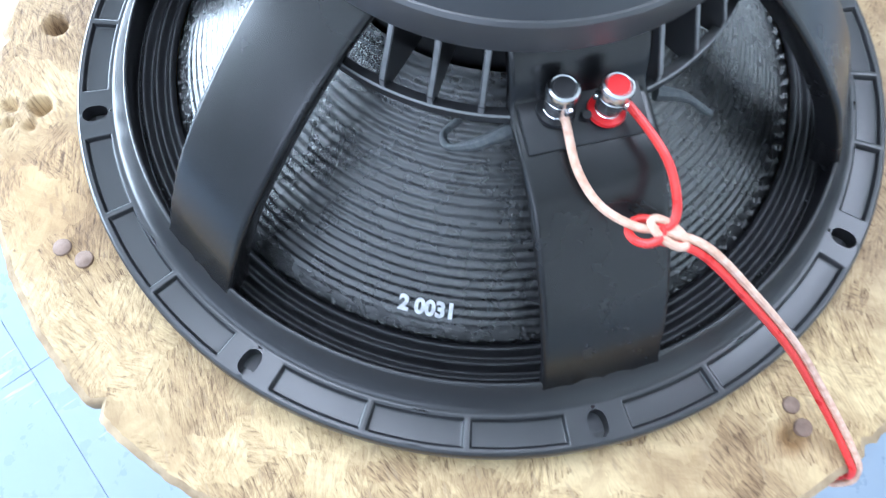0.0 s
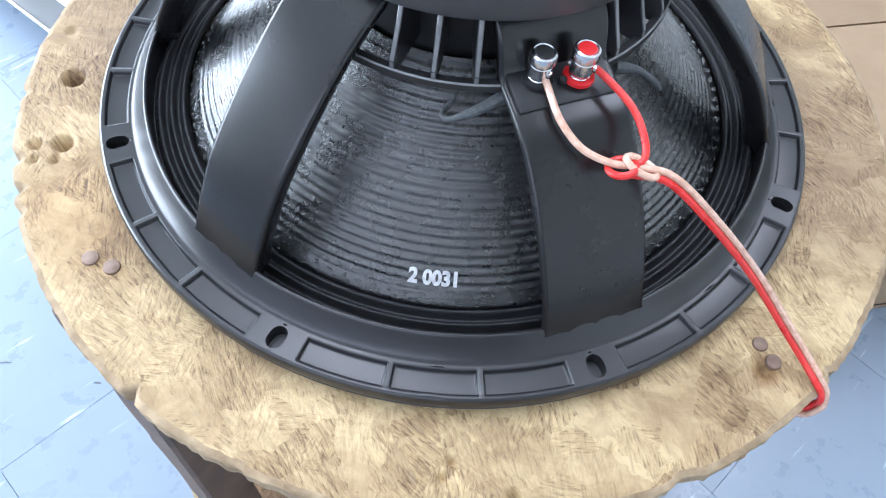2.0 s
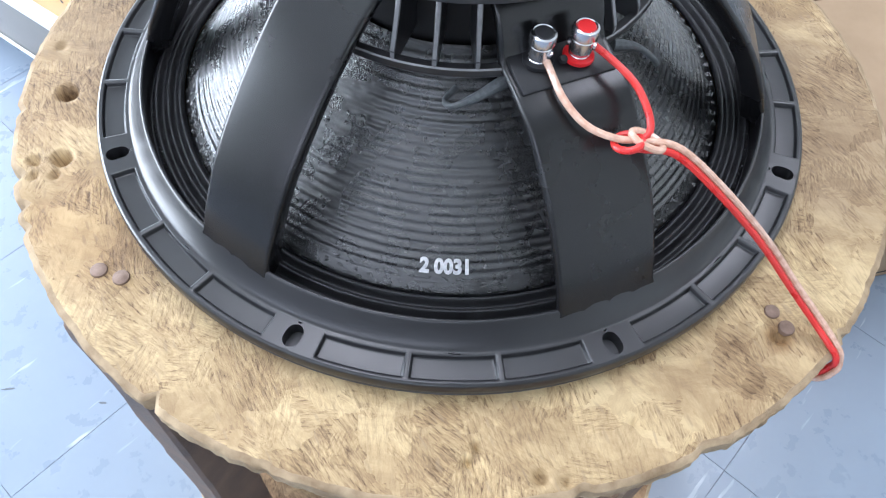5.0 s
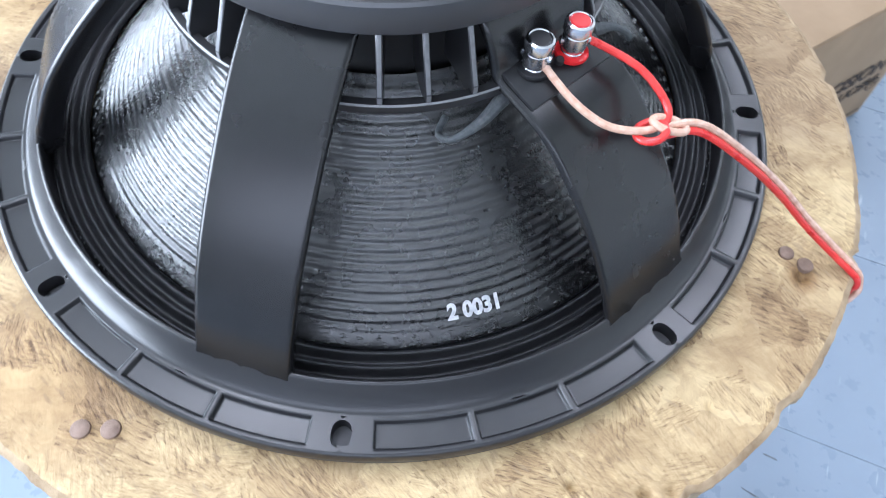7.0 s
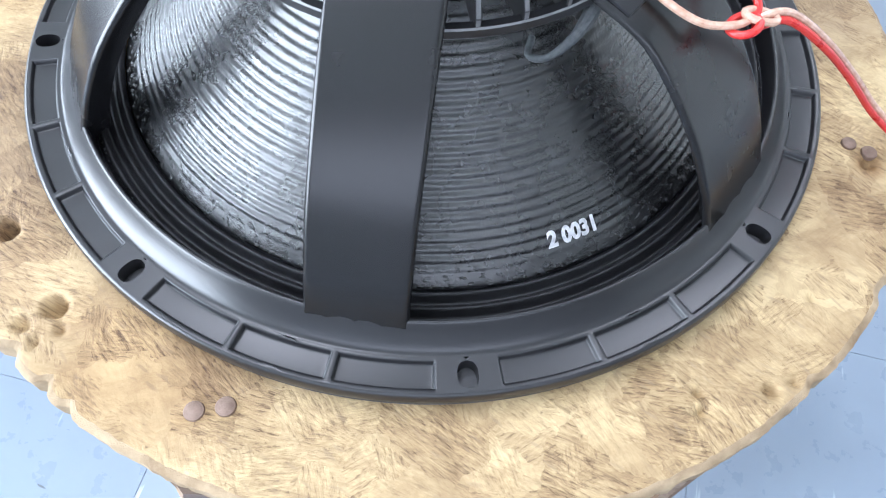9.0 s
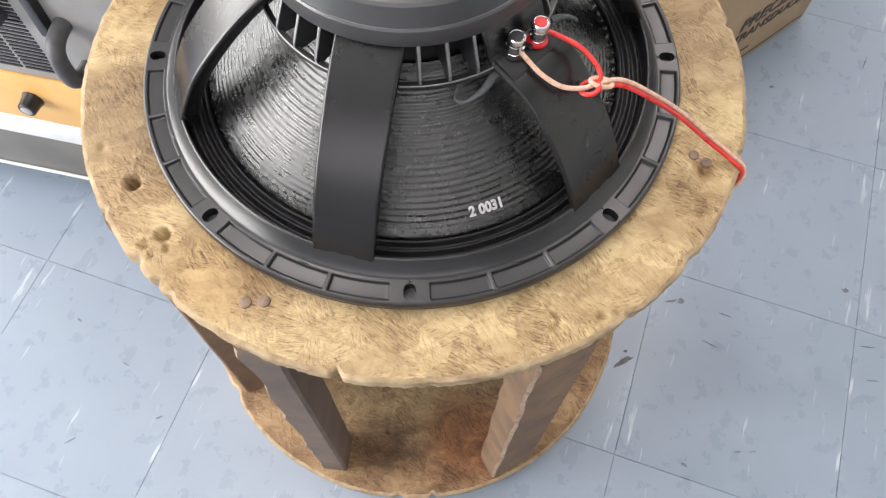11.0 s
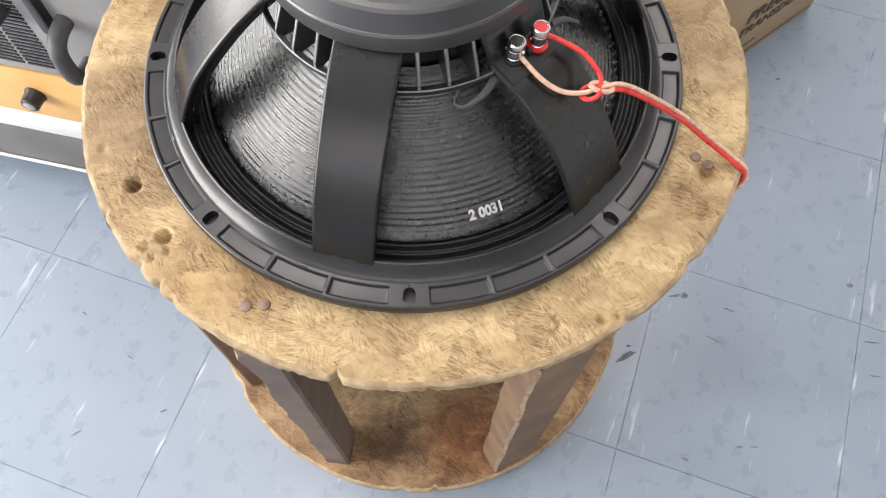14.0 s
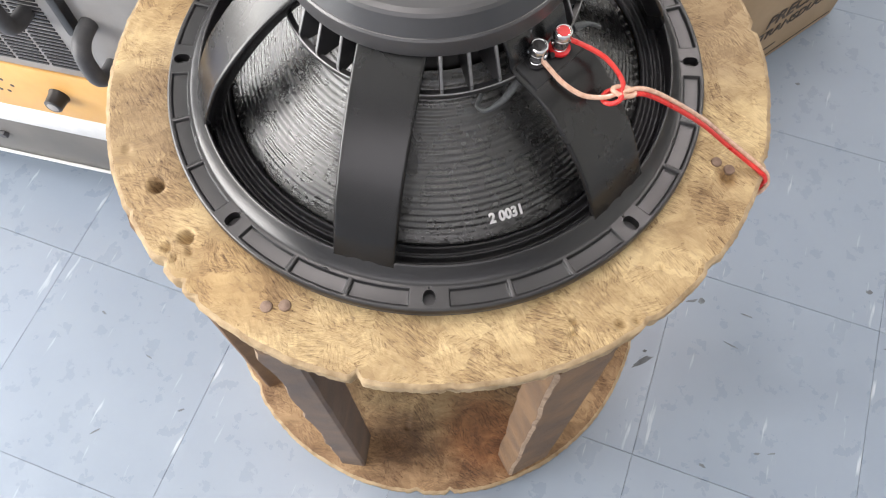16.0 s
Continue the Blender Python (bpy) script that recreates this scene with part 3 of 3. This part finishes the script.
wpart("hub_ring", lathe(bmesh.new(), [(0.1275, 0.1330), (0.1320, 0.1330), (0.1328, 0.1340), (0.1328, 0.1385), (0.1320, 0.1395), (0.1275, 0.1395), (0.1275, 0.1330)], 192), RIB, "black cast ring with a worn edge painted as lit from above").data.materials.append(WORN_LIT)
# the ring's upward faces take the tone painted as lit
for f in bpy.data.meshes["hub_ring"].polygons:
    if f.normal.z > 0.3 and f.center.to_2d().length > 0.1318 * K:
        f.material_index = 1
wpart("hub_drum", lathe(bmesh.new(), [(0.080, 0.110), (0.092, 0.110), (0.095, 0.134), (0.095, 0.179), (0.080, 0.179), (0.080, 0.110)], 96), HUB, "dark recessed hub")
for k in range(6):
    for off in (-10.6, 0.0, 10.6):
        a = LEG0 - 31.2 + 60 * k + off
        bm = bmesh.new()
        prof = [(0.094, 0.134), (0.1300, 0.134), (0.1318, 0.138), (0.1318, 0.1440), (0.1180, 0.1785), (0.094, 0.1785)]
        for sgn in (-1, 1):
            bm.faces.new([bm.verts.new((r, sgn * 0.0016, z)) for r, z in prof])
        bm.verts.ensure_lookup_table()
        for i in range(6):
            j = (i + 1) % 6
            # only the rib's outer and sloping edges are painted as lit
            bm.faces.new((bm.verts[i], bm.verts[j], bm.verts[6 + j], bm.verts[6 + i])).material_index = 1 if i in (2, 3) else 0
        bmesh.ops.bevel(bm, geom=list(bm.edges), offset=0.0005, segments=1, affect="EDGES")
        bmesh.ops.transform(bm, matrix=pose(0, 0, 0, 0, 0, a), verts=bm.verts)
        wpart("rib", bm, RIB).data.materials.append(WORN_LIT)

MAG = [(0.0, 0.1785), (0.1235, 0.1785), (0.1262, 0.1795), (0.1268, 0.1815), (0.1262, 0.1950), (0.1250, 0.1968), (0.1240, 0.1970), (0.1235, 0.1985), (0.1190, 0.2130),
       (0.1170, 0.2155), (0.1130, 0.2170), (0.0, 0.2172)]
wpart("magnet_cover", lathe(bmesh.new(), MAG, 192), MAGNET, "smooth satin black round magnet cover", angle=20)


# cone: ridged paper, glued edge, pleated surround
def cone_z(r):
    u = (r - 0.098) / (0.2080 - 0.098)
    return 0.126 - 0.1145 * max(u, 0.0) ** 0.92


def cone():
    prof, r = [], 0.0980
    while r < 0.2080:
        u = (r - 0.098) / 0.11
        wave = math.sin(2 * math.pi * (r - 0.098) / 0.0043)
        ridge = 0.00042 * (wave if wave < 0.2 else 0.2 + 0.8 * (wave - 0.2)) * min(1, max(0, (0.2010 - r) / 0.006))
        prof.append((r + ridge * 0.6, cone_z(r) + ridge))
        r += 0.00058
    return prof


bm = lathe(bmesh.new(), cone(), 360)
for v in bm.verts:
    p = v.co * 95
    lump = 0.00024 * noise.noise(p) + 0.00013 * noise.noise(p * 2.3)
    v.co += Vector((v.co.x, v.co.y, v.co.length)).normalized() * lump
wpart("cone", bm, CONE, "glossy black ribbed paper cone", angle=80)
sur = [(0.2070, 0.0160)]
for i in range(61):
    u = i / 60
    sur.append((0.2075 + 0.0265 * u, 0.0150 + 0.0026 * math.sin(u * 3 * 2 * math.pi - 0.6) - 0.002 * u))
surround = wpart("surround", lathe(bmesh.new(), sur, 240), SURROUND, "pleated black cloth surround", angle=80)
bm = bmesh.new()
rnd = random.Random(4)
for i in range(1080):
    a = i * 360 / 360 + rnd.uniform(-0.45, 0.45)
    r = 0.1985 + 0.0031 * (i % 3) + rnd.uniform(-0.0010, 0.0010)
    s = rnd.uniform(0.0005, 0.0010)
    bmesh.ops.create_icosphere(bm, subdivisions=1, radius=s, matrix=Matrix.Translation(polar(r, a, cone_z(r) + 0.0002)) @ Matrix.Rotation(radians(a), 4, "Z") @ Matrix.Diagonal((1.0, 1.8, 0.8, 1)))
tagged(wpart("glue_bead", bm, CONE, "bumpy glossy black glue bead"), kind="stuff")
bm = bmesh.new()
for i in range(360):
    a = i + rnd.uniform(-0.3, 0.3)
    bmesh.ops.create_icosphere(bm, subdivisions=1, radius=rnd.uniform(0.0005, 0.0010), matrix=Matrix.Translation(polar(0.2300 + rnd.uniform(-0.0008, 0.0008), a, 0.0148)))
tagged(wpart("outer_glue_bead", bm, CONE, "bumpy glossy black glue bead"), kind="stuff")

# printed number on the cone
bm = text_mesh("2 0031", 0.0150, 0.0, 0.0007)
for v in bm.verts:
    x, y = v.co.x, v.co.y
    r = 0.1935 - y * 0.64
    a = -69.2 + math.degrees(x * 0.80 / 0.1935)
    v.co = polar(r, a, cone_z(r) + 0.0014)
wpart("printed_number", bm, PRINT, "white ink-stamped number", angle=80)
bm = text_mesh("0", 0.010, 0.0)
for v in bm.verts:
    x, y = v.co.x, v.co.y
    r = 0.1905 - y * 0.7
    v.co = polar(r, -58.6 + math.degrees(x * 0.7 / 0.19), cone_z(r) + 0.0012)
wpart("printed_mark", bm, LEAD, "faint grey ink mark", angle=80)

# terminals on the wide arm
seat = pose(0, 0, 0, 0, 0, LEG0) @ Matrix.Translation((0.1362, 0.0, 0.1390)) @ Matrix.Rotation(radians(17), 4, "Y")
wpart("terminal_plate", box(bmesh.new(), (0.026, 0.060, 0.006), seat @ Matrix.Translation((0, 0, -0.0012)), 0.0012), BLACK, "black plastic terminal plate")
wpart("plate_screw", lathe(bmesh.new(), [(0, 0.0062), (0.0022, 0.0060), (0.0028, 0.004)], 14, m=seat), HUB)


def post(base, head, insert, collar):
    axis = (head - base).normalized()
    m = Matrix.Translation(base) @ axis.to_track_quat("Z", "Y").to_matrix().to_4x4()
    n = (head - base).length
    body = wpart("binding_post", lathe(bmesh.new(), [(0, 0), (0.0062, 0), (0.0062, 0.0035), (0.0058, 0.0040), (0.0058, 0.0060), (0.0068, 0.0065), (0.0068, n - 0.0085), (0.0064, n - 0.0081),
                 (0.0064, n - 0.0068), (0.0078, n - 0.0062), (0.0078, n - 0.0025), (0.0074, n - 0.0006), (0.0062, n), (0.0056, n - 0.0005), (0.0, n - 0.0005)], 28, m=m), CHROME, "chrome binding post")
    wpart("cap_insert", lathe(bmesh.new(), [(0, n + 0.0002), (0.0050, n + 0.0002), (0.0054, n - 0.0006)], 24, m=m), insert, "coloured insert in the cap", body)
    wpart("collar", lathe(bmesh.new(), [(0.0060, 0.0), (0.0090, 0.0), (0.0094, 0.0012), (0.0090, 0.0026), (0.0060, 0.0030)], 24, m=m), collar, "plastic insulating collar", body)
    bm = bmesh.new()
    box(bm, (0.0040, 0.0165, 0.0040), m @ Matrix.Translation((0, 0, 0.0095)), 0.0008)
    wpart("cross_pin", bm, CHROME, "", body)


RED_BASE, BLACK_BASE = Vector((0.1058, -0.0868, 0.1412)), Vector((0.0860, -0.1000, 0.1412))
RED_HEAD, BLACK_HEAD = RED_BASE + Vector((0.0010, 0.0002, 0.0225)), BLACK_BASE + Vector((0.0010, -0.0004, 0.0215))
post(RED_BASE, RED_HEAD, RED, RED)
post(BLACK_BASE, BLACK_HEAD, BLACK, BLACK)

# flexible leads from the terminals to the cone
for pts in ([(0.0720, -0.1120, 0.1300), (0.0610, -0.1260, 0.1260), (0.0480, -0.1300, 0.1160), (0.0400, -0.1220, 0.1100), (0.0430, -0.1120, 0.1130)],
            [(0.1200, -0.0560, 0.1300), (0.1330, -0.0480, 0.1270), (0.1440, -0.0420, 0.1180), (0.1480, -0.0350, 0.1080)]):
    wpart("flexible_lead", tube(bmesh.new(), spline(pts, 28), lambda s: 0.0042 - 0.0022 * min(1, s * 2.2), 10), LEAD, "grey sleeved braided lead")

woofer.matrix_world = PLACE @ Matrix.Scale(K, 4)

# ---- speaker cable ----
cable = empty("speaker_cable", pose(0.11, -0.09, 0.1), "red and clear twin speaker cable, knotted, hooked over the reel", "cable")
WR = 0.00185
knot = Vector((0.1280, -0.1048, 0.1060))
red_up = [RED_BASE * K + Vector((0.003, 0.002, 0.006)), Vector((0.0975, -0.0705, 0.1260)), Vector((0.1175, -0.0790, 0.1220)), Vector((0.1285, -0.0875, 0.1170)), Vector((0.1345, -0.0965, 0.1115)), Vector((0.1310, -0.1040, 0.1080))]
clear_up = [BLACK_BASE * K + Vector((0.003, -0.002, 0.007)), Vector((0.0800, -0.0890, 0.1225)), Vector((0.0925, -0.1010, 0.1170)), Vector((0.1070, -0.1070, 0.1115)), Vector((0.1225, -0.1065, 0.1095)), Vector((0.1325, -0.1015, 0.1090))]
run = [knot + Vector((0.004, 0.001, 0.001)), Vector((0.1500, -0.0990, 0.1060)), Vector((0.1780, -0.0955, 0.0850)), Vector((0.2080, -0.0910, 0.0560)), Vector((0.2340, -0.0905, 0.0290)),
       Vector((0.2560, -0.0950, 0.0110)), Vector((0.2670, -0.1000, 0.0042)), Vector((0.2745, -0.1035, -0.0020)), Vector((0.2760, -0.1060, -0.0120)), Vector((0.2690, -0.1080, -0.0225)), Vector((0.2400, -0.1080, -0.0225))]
path = spline(run, 110)
shift = []
for i, p in enumerate(path):
    t = (path[min(i + 1, 109)] - path[max(i - 1, 0)]).normalized()
    flat = t.cross(Vector((0, 0, 1))).normalized()
    up = flat.cross(t)
    tw = -0.75 + 2.6 * max(0.0, i / 109 - 0.45)
    shift.append((flat * math.cos(tw) + up * math.sin(tw)) * (WR * 0.96))
bm = tube(bmesh.new(), spline(red_up, 40), WR)
tube(bm, [p + s for p, s in zip(path, shift)], WR)
loop = [knot + Vector((0.0062 * math.cos(u) - 0.001, 0.0056 * math.sin(u) - 0.0005, 0.002 + 0.0020 * math.cos(u))) for u in [2 * math.pi * i / 40 for i in range(41)]]
tube(bm, loop, WR)
part("red_wire", bm, REDWIRE, cable, "glossy red insulated wire")
bm = tube(bmesh.new(), spline(clear_up, 40), WR)
tube(bm, [p - s for p, s in zip(path, shift)], WR)
loop = [knot + Vector((0.0080 * math.cos(u) + 0.0070, 0.0036 * math.sin(u) + 0.0030, 0.0035 - 0.0020 * math.cos(u))) for u in [2 * math.pi * i / 40 for i in range(41)]]
tube(bm, loop, WR)
part("clear_wire", bm, CLEAR, cable, "copper wire in clear insulation")

cable.matrix_world = PLACE @ cable.matrix_world

# ---- carton ----
carton = empty("carton", pose(0.709, 0.556, ZF, 0, 0, 36.3), "closed brown cardboard carton with dark printing, on the floor", "carton")
CW, CD, CH = 0.56, 0.56, 0.28
cm = carton.matrix_world.copy()
part("body", box(bmesh.new(), (CW, CD, CH), cm @ Matrix.Translation((-CW / 2, CD / 2, CH / 2 + 0.001)), 0.004), CARD, carton)
for s in (-1, 1):
    part("top_flap", box(bmesh.new(), (CW - 0.004, CD / 2 - 0.003, 0.003), cm @ Matrix.Translation((-CW / 2, CD / 2 + s * CD / 4, CH + 0.0035)), 0.001), CARD, carton)
for body, size, x, z in (("PRECISION", 0.040, -0.135, 0.132), ("TRANSDUCERS", 0.030, -0.135, 0.096)):
    bm = text_mesh(body, size, 0.0003, size * 0.02)
    bmesh.ops.transform(bm, matrix=cm @ Matrix.Translation((x, -0.0012, z)) @ Matrix.Rotation(radians(90), 4, "X"), verts=bm.verts)
    part("printed_word", bm, CARD_INK, carton, "dark brown printed capital letters", smooth=False)
part("printed_line", box(bmesh.new(), (CW - 0.03, 0.0006, 0.003), cm @ Matrix.Translation((-CW / 2, -0.0008, 0.018))), CARD_INK, carton)
for dx, w in ((-0.30, 0.05), (-0.20, 0.06)):
    part("printed_line", box(bmesh.new(), (w, 0.0006, 0.004), cm @ Matrix.Translation((dx, -0.0008, 0.045))), CARD_INK, carton)
bm = lathe(bmesh.new(), [(0.011, -0.0004), (0.0135, -0.0004), (0.0135, 0.0004), (0.011, 0.0004), (0.011, -0.0004)], 24, m=cm @ Matrix.Translation((-0.035, -0.001, 0.085)) @ Matrix.Rotation(radians(90), 4, "X"))
part("printed_ring", bm, CARD_INK, carton)

# ---- equipment trolley with an amplifier ----
tm = pose(-0.60, 0.205, ZF, 0, 0, -13.6)
trolley = empty("equipment_trolley", tm, "grey steel trolley with an aluminium edge and rubber castors", "trolley")
TW, TD = 1.05, 0.46
TX = -0.05
part("base_rail", box(bmesh.new(), (TW, TD, 0.115), tm @ Matrix.Translation((TX, TD / 2, 0.130)), 0.004), STEEL, trolley)
part("shelf_edge", box(bmesh.new(), (TW + 0.01, TD + 0.012, 0.045), tm @ Matrix.Translation((TX, TD / 2, 0.2105)), 0.003), ALU, trolley, "pale aluminium shelf edge")
for x in (-0.46, 0.36):
    for y in (0.05, TD - 0.06):
        c = part("castor", lathe(bmesh.new(), [(0, -0.012), (0.034, -0.012), (0.037, -0.009), (0.037, 0.009), (0.034, 0.012), (0, 0.012)], 24, m=tm @ Matrix.Translation((x, y, 0.0375)) @ Matrix.Rotation(radians(90), 4, "Y")), RUBBER, trolley)
        part("fork", box(bmesh.new(), (0.034, 0.045, 0.050), tm @ Matrix.Translation((x, y + 0.004, 0.060)), 0.004), STEEL, c)
for x in (-0.32, -0.06, 0.30):
    part("bolt", lathe(bmesh.new(), [(0, 0.006), (0.006, 0.006), (0.0075, 0.003), (0.0075, 0)], 6, m=tm @ Matrix.Translation((x, -0.0005, 0.135)) @ Matrix.Rotation(radians(90), 4, "X")), RUBBER, trolley)

unit = empty("control_unit", tm @ Matrix.Translation((0, 0, 0.2335)), "orange fronted control unit with a black knob, on the trolley", "control unit")
part("case", box(bmesh.new(), (TW, TD - 0.02, 0.100), tm @ Matrix.Translation((TX, TD / 2 + 0.012, 0.2840)), 0.003), AMPGREY, unit)
part("front_panel", box(bmesh.new(), (TW, 0.006, 0.102), tm @ Matrix.Translation((TX, -0.001, 0.2850)), 0.0015), TAN, unit, "orange varnished front panel")
for x in (-0.27, 0.108, 0.35):
    k = part("knob", lathe(bmesh.new(), [(0, 0.020), (0.0095, 0.020), (0.0115, 0.0185), (0.0125, 0.004), (0.014, 0.001), (0.014, 0)], 24, m=tm @ Matrix.Translation((x, -0.0042, 0.287)) @ Matrix.Rotation(radians(90), 4, "X")), BLACK, unit)
    part("knob_face", lathe(bmesh.new(), [(0, 0.0205), (0.0068, 0.0205), (0.0076, 0.020)], 20, m=tm @ Matrix.Translation((x, -0.0042, 0.287)) @ Matrix.Rotation(radians(90), 4, "X")), AMPGREY, k)
rnd = random.Random(9)
for i in range(9):
    m = tm @ Matrix.Translation((0.005 + 0.012 * (i % 4) - 0.01 * (i // 4), -0.0042, 0.275 + 0.011 * (i // 3) + rnd.uniform(-0.002, 0.002))) @ Matrix.Rotation(radians(90), 4, "X")
    part("panel_hole", lathe(bmesh.new(), [(0, 0.0004), (rnd.uniform(0.0015, 0.0028), 0.0004), (0.003, 0)], 10, m=m), BLACK, unit)

amp = empty("amplifier", tm @ Matrix.Translation((0, 0, 0.3365)), "grey slotted power amplifier with rounded handles on the control unit", "amplifier")
AZ, AH = 0.3365, 0.260
part("case", box(bmesh.new(), (TW, TD - 0.02, AH), tm @ Matrix.Translation((TX, TD / 2 + 0.016, AZ + AH / 2)), 0.004), AMPGREY, amp)
part("front_panel", box(bmesh.new(), (TW, 0.006, AH), tm @ Matrix.Translation((TX, 0.002, AZ + AH / 2)), 0.0015), AMPGREY, amp)
part("blue_field", box(bmesh.new(), (0.30, 0.003, 0.17), tm @ Matrix.Translation((-0.11, -0.002, AZ + 0.09)), 0.0008), AMPBLUE, amp, "blue printed field")
bm = lathe(bmesh.new(), [(0.012, -0.0006), (0.015, -0.0006), (0.015, 0.0006), (0.012, 0.0006), (0.012, -0.0006)], 24, m=tm @ Matrix.Translation((-0.03, -0.0038, AZ + 0.07)) @ Matrix.Rotation(radians(90), 4, "X"))
part("printed_ring", bm, BLACK, amp)
for c in range(3):
    for i in range(33):
        part("vent_slot", box(bmesh.new(), (0.040, 0.002, 0.0029), tm @ Matrix.Translation((0.062 + 0.045 * c, -0.0018, AZ + 0.018 + 0.0066 * i))), BLACK, amp)
for x, z0, z1 in ((0.150, 0.115, 0.205), (0.225, 0.045, 0.115)):
    pts = [tm @ Vector(q) for q in ((x, 0.0, AZ + z0), (x, -0.022, AZ + z0 + 0.003), (x, -0.034, AZ + z0 + 0.018), (x, -0.034, AZ + z1 - 0.018), (x, -0.022, AZ + z1 - 0.003), (x, 0.0, AZ + z1))]
    part("handle", tube(bmesh.new(), spline(pts, 30), 0.0100, 12), RUBBER, amp, "dark rounded carrying handle")

part("rack_rail", box(bmesh.new(), (0.012, 0.014, 0.150), tm @ Matrix.Translation((0.205, -0.006, AZ + 0.175)), 0.002), BLACK, amp, "black upright rail")
part("rail_edge", box(bmesh.new(), (TW, 0.004, 0.006), tm @ Matrix.Translation((TX, -0.0023, 0.079)), 0.001), ALU, trolley, "worn pale lower edge")

# ---- floor tiles ----
slab("floor", (RX1 - RX0 + 0.24, RY1 - RY0 + 0.24, 0.1), (0, 0.1, ZF - 0.0527), GROUT, "light blue scuffed vinyl tile floor", "floor")
floor = bpy.data.objects["floor"]
TS = 0.3035
bm = box(bmesh.new(), (TS - 0.0007, TS - 0.0007, 0.003), Matrix.Translation((0, 0, -0.0015)))
first = link_mesh("tile", bm, TILE, False)
tile_mesh = first.data
bpy.data.objects.remove(first)
g = pose(0.266, -0.234, 0, 0, 0, -20.2)
for i in range(-13, 13):
    for j in range(-13, 13):
        p = g @ Vector(((i + 0.5) * TS, (j + 0.5) * TS, 0))
        if RX0 + 0.1 < p.x < RX1 - 0.1 and RY0 + 0.1 < p.y < RY1 - 0.1:
            t = new("tile", tile_mesh)
            t.parent = floor
            t.matrix_world = Matrix.Translation((p.x, p.y, ZF)) @ Matrix.Rotation(radians(-20.2), 4, "Z") @ Matrix.Rotation(radians(180 * ((i * 7 + j * 3) % 2)), 4, "Z")


def scuff(x, y, length, width, turn, seed):
    """A flat irregular rubber mark on the floor."""
    bm = bmesh.new()
    pts = []
    for i in range(22):
        a = 2 * math.pi * i / 22
        k = 1 + 0.55 * noise.noise(Vector((math.cos(a) * 1.7 + seed, math.sin(a) * 1.7, seed)))
        pts.append(bm.verts.new((length / 2 * k * math.cos(a), width / 2 * k * math.sin(a), 0)))
    bm.faces.new(pts)
    ex = bmesh.ops.extrude_face_region(bm, geom=list(bm.faces))["geom"]
    bmesh.ops.translate(bm, vec=(0, 0, 0.0003), verts=[g for g in ex if isinstance(g, bmesh.types.BMVert)])
    bmesh.ops.transform(bm, matrix=pose(x, y, ZF + 0.0002, 0, 0, turn), verts=bm.verts)
    return part("scuff_mark", bm, SCUFF, floor, "dark rubber scuff mark", smooth=False)


SCUFF = simple("rubber_scuff", (0.05, 0.055, 0.06), (0.16, 0.18, 0.20), 90, (0.5, 0.6))
for x, y, a, b, c, d in ((0.295, -0.099, 0.034, 0.007, 28, 1), (0.300, -0.083, 0.007, 0.004, 10, 2), (0.381, -0.004, 0.020, 0.004, 10, 3), (0.396, -0.004, 0.012, 0.008, 40, 4),
                         (0.441, -0.234, 0.010, 0.003, 0, 5), (0.462, -0.234, 0.011, 0.0025, 8, 6), (0.655, 0.009, 0.011, 0.007, 0, 7), (0.665, -0.083, 0.022, 0.0022, -8, 8),
                         (0.66, -0.135, 0.016, 0.0022, -6, 9), (0.362, -0.25, 0.010, 0.004, -35, 10), (0.43, -0.075, 0.024, 0.0022, -32, 11), (0.46, -0.028, 0.02, 0.0025, -24, 12),
                         (-0.52, -0.02, 0.010, 0.003, -40, 13), (-0.44, -0.09, 0.012, 0.0025, -30, 14), (-0.38, -0.17, 0.010, 0.003, 20, 15), (-0.50, -0.20, 0.016, 0.0025, 30, 16),
                         (0.80, 0.45, 0.026, 0.003, 60, 17), (0.62, 0.40, 0.008, 0.005, 0, 18)):
    scuff(x, y, a, b, c, d)
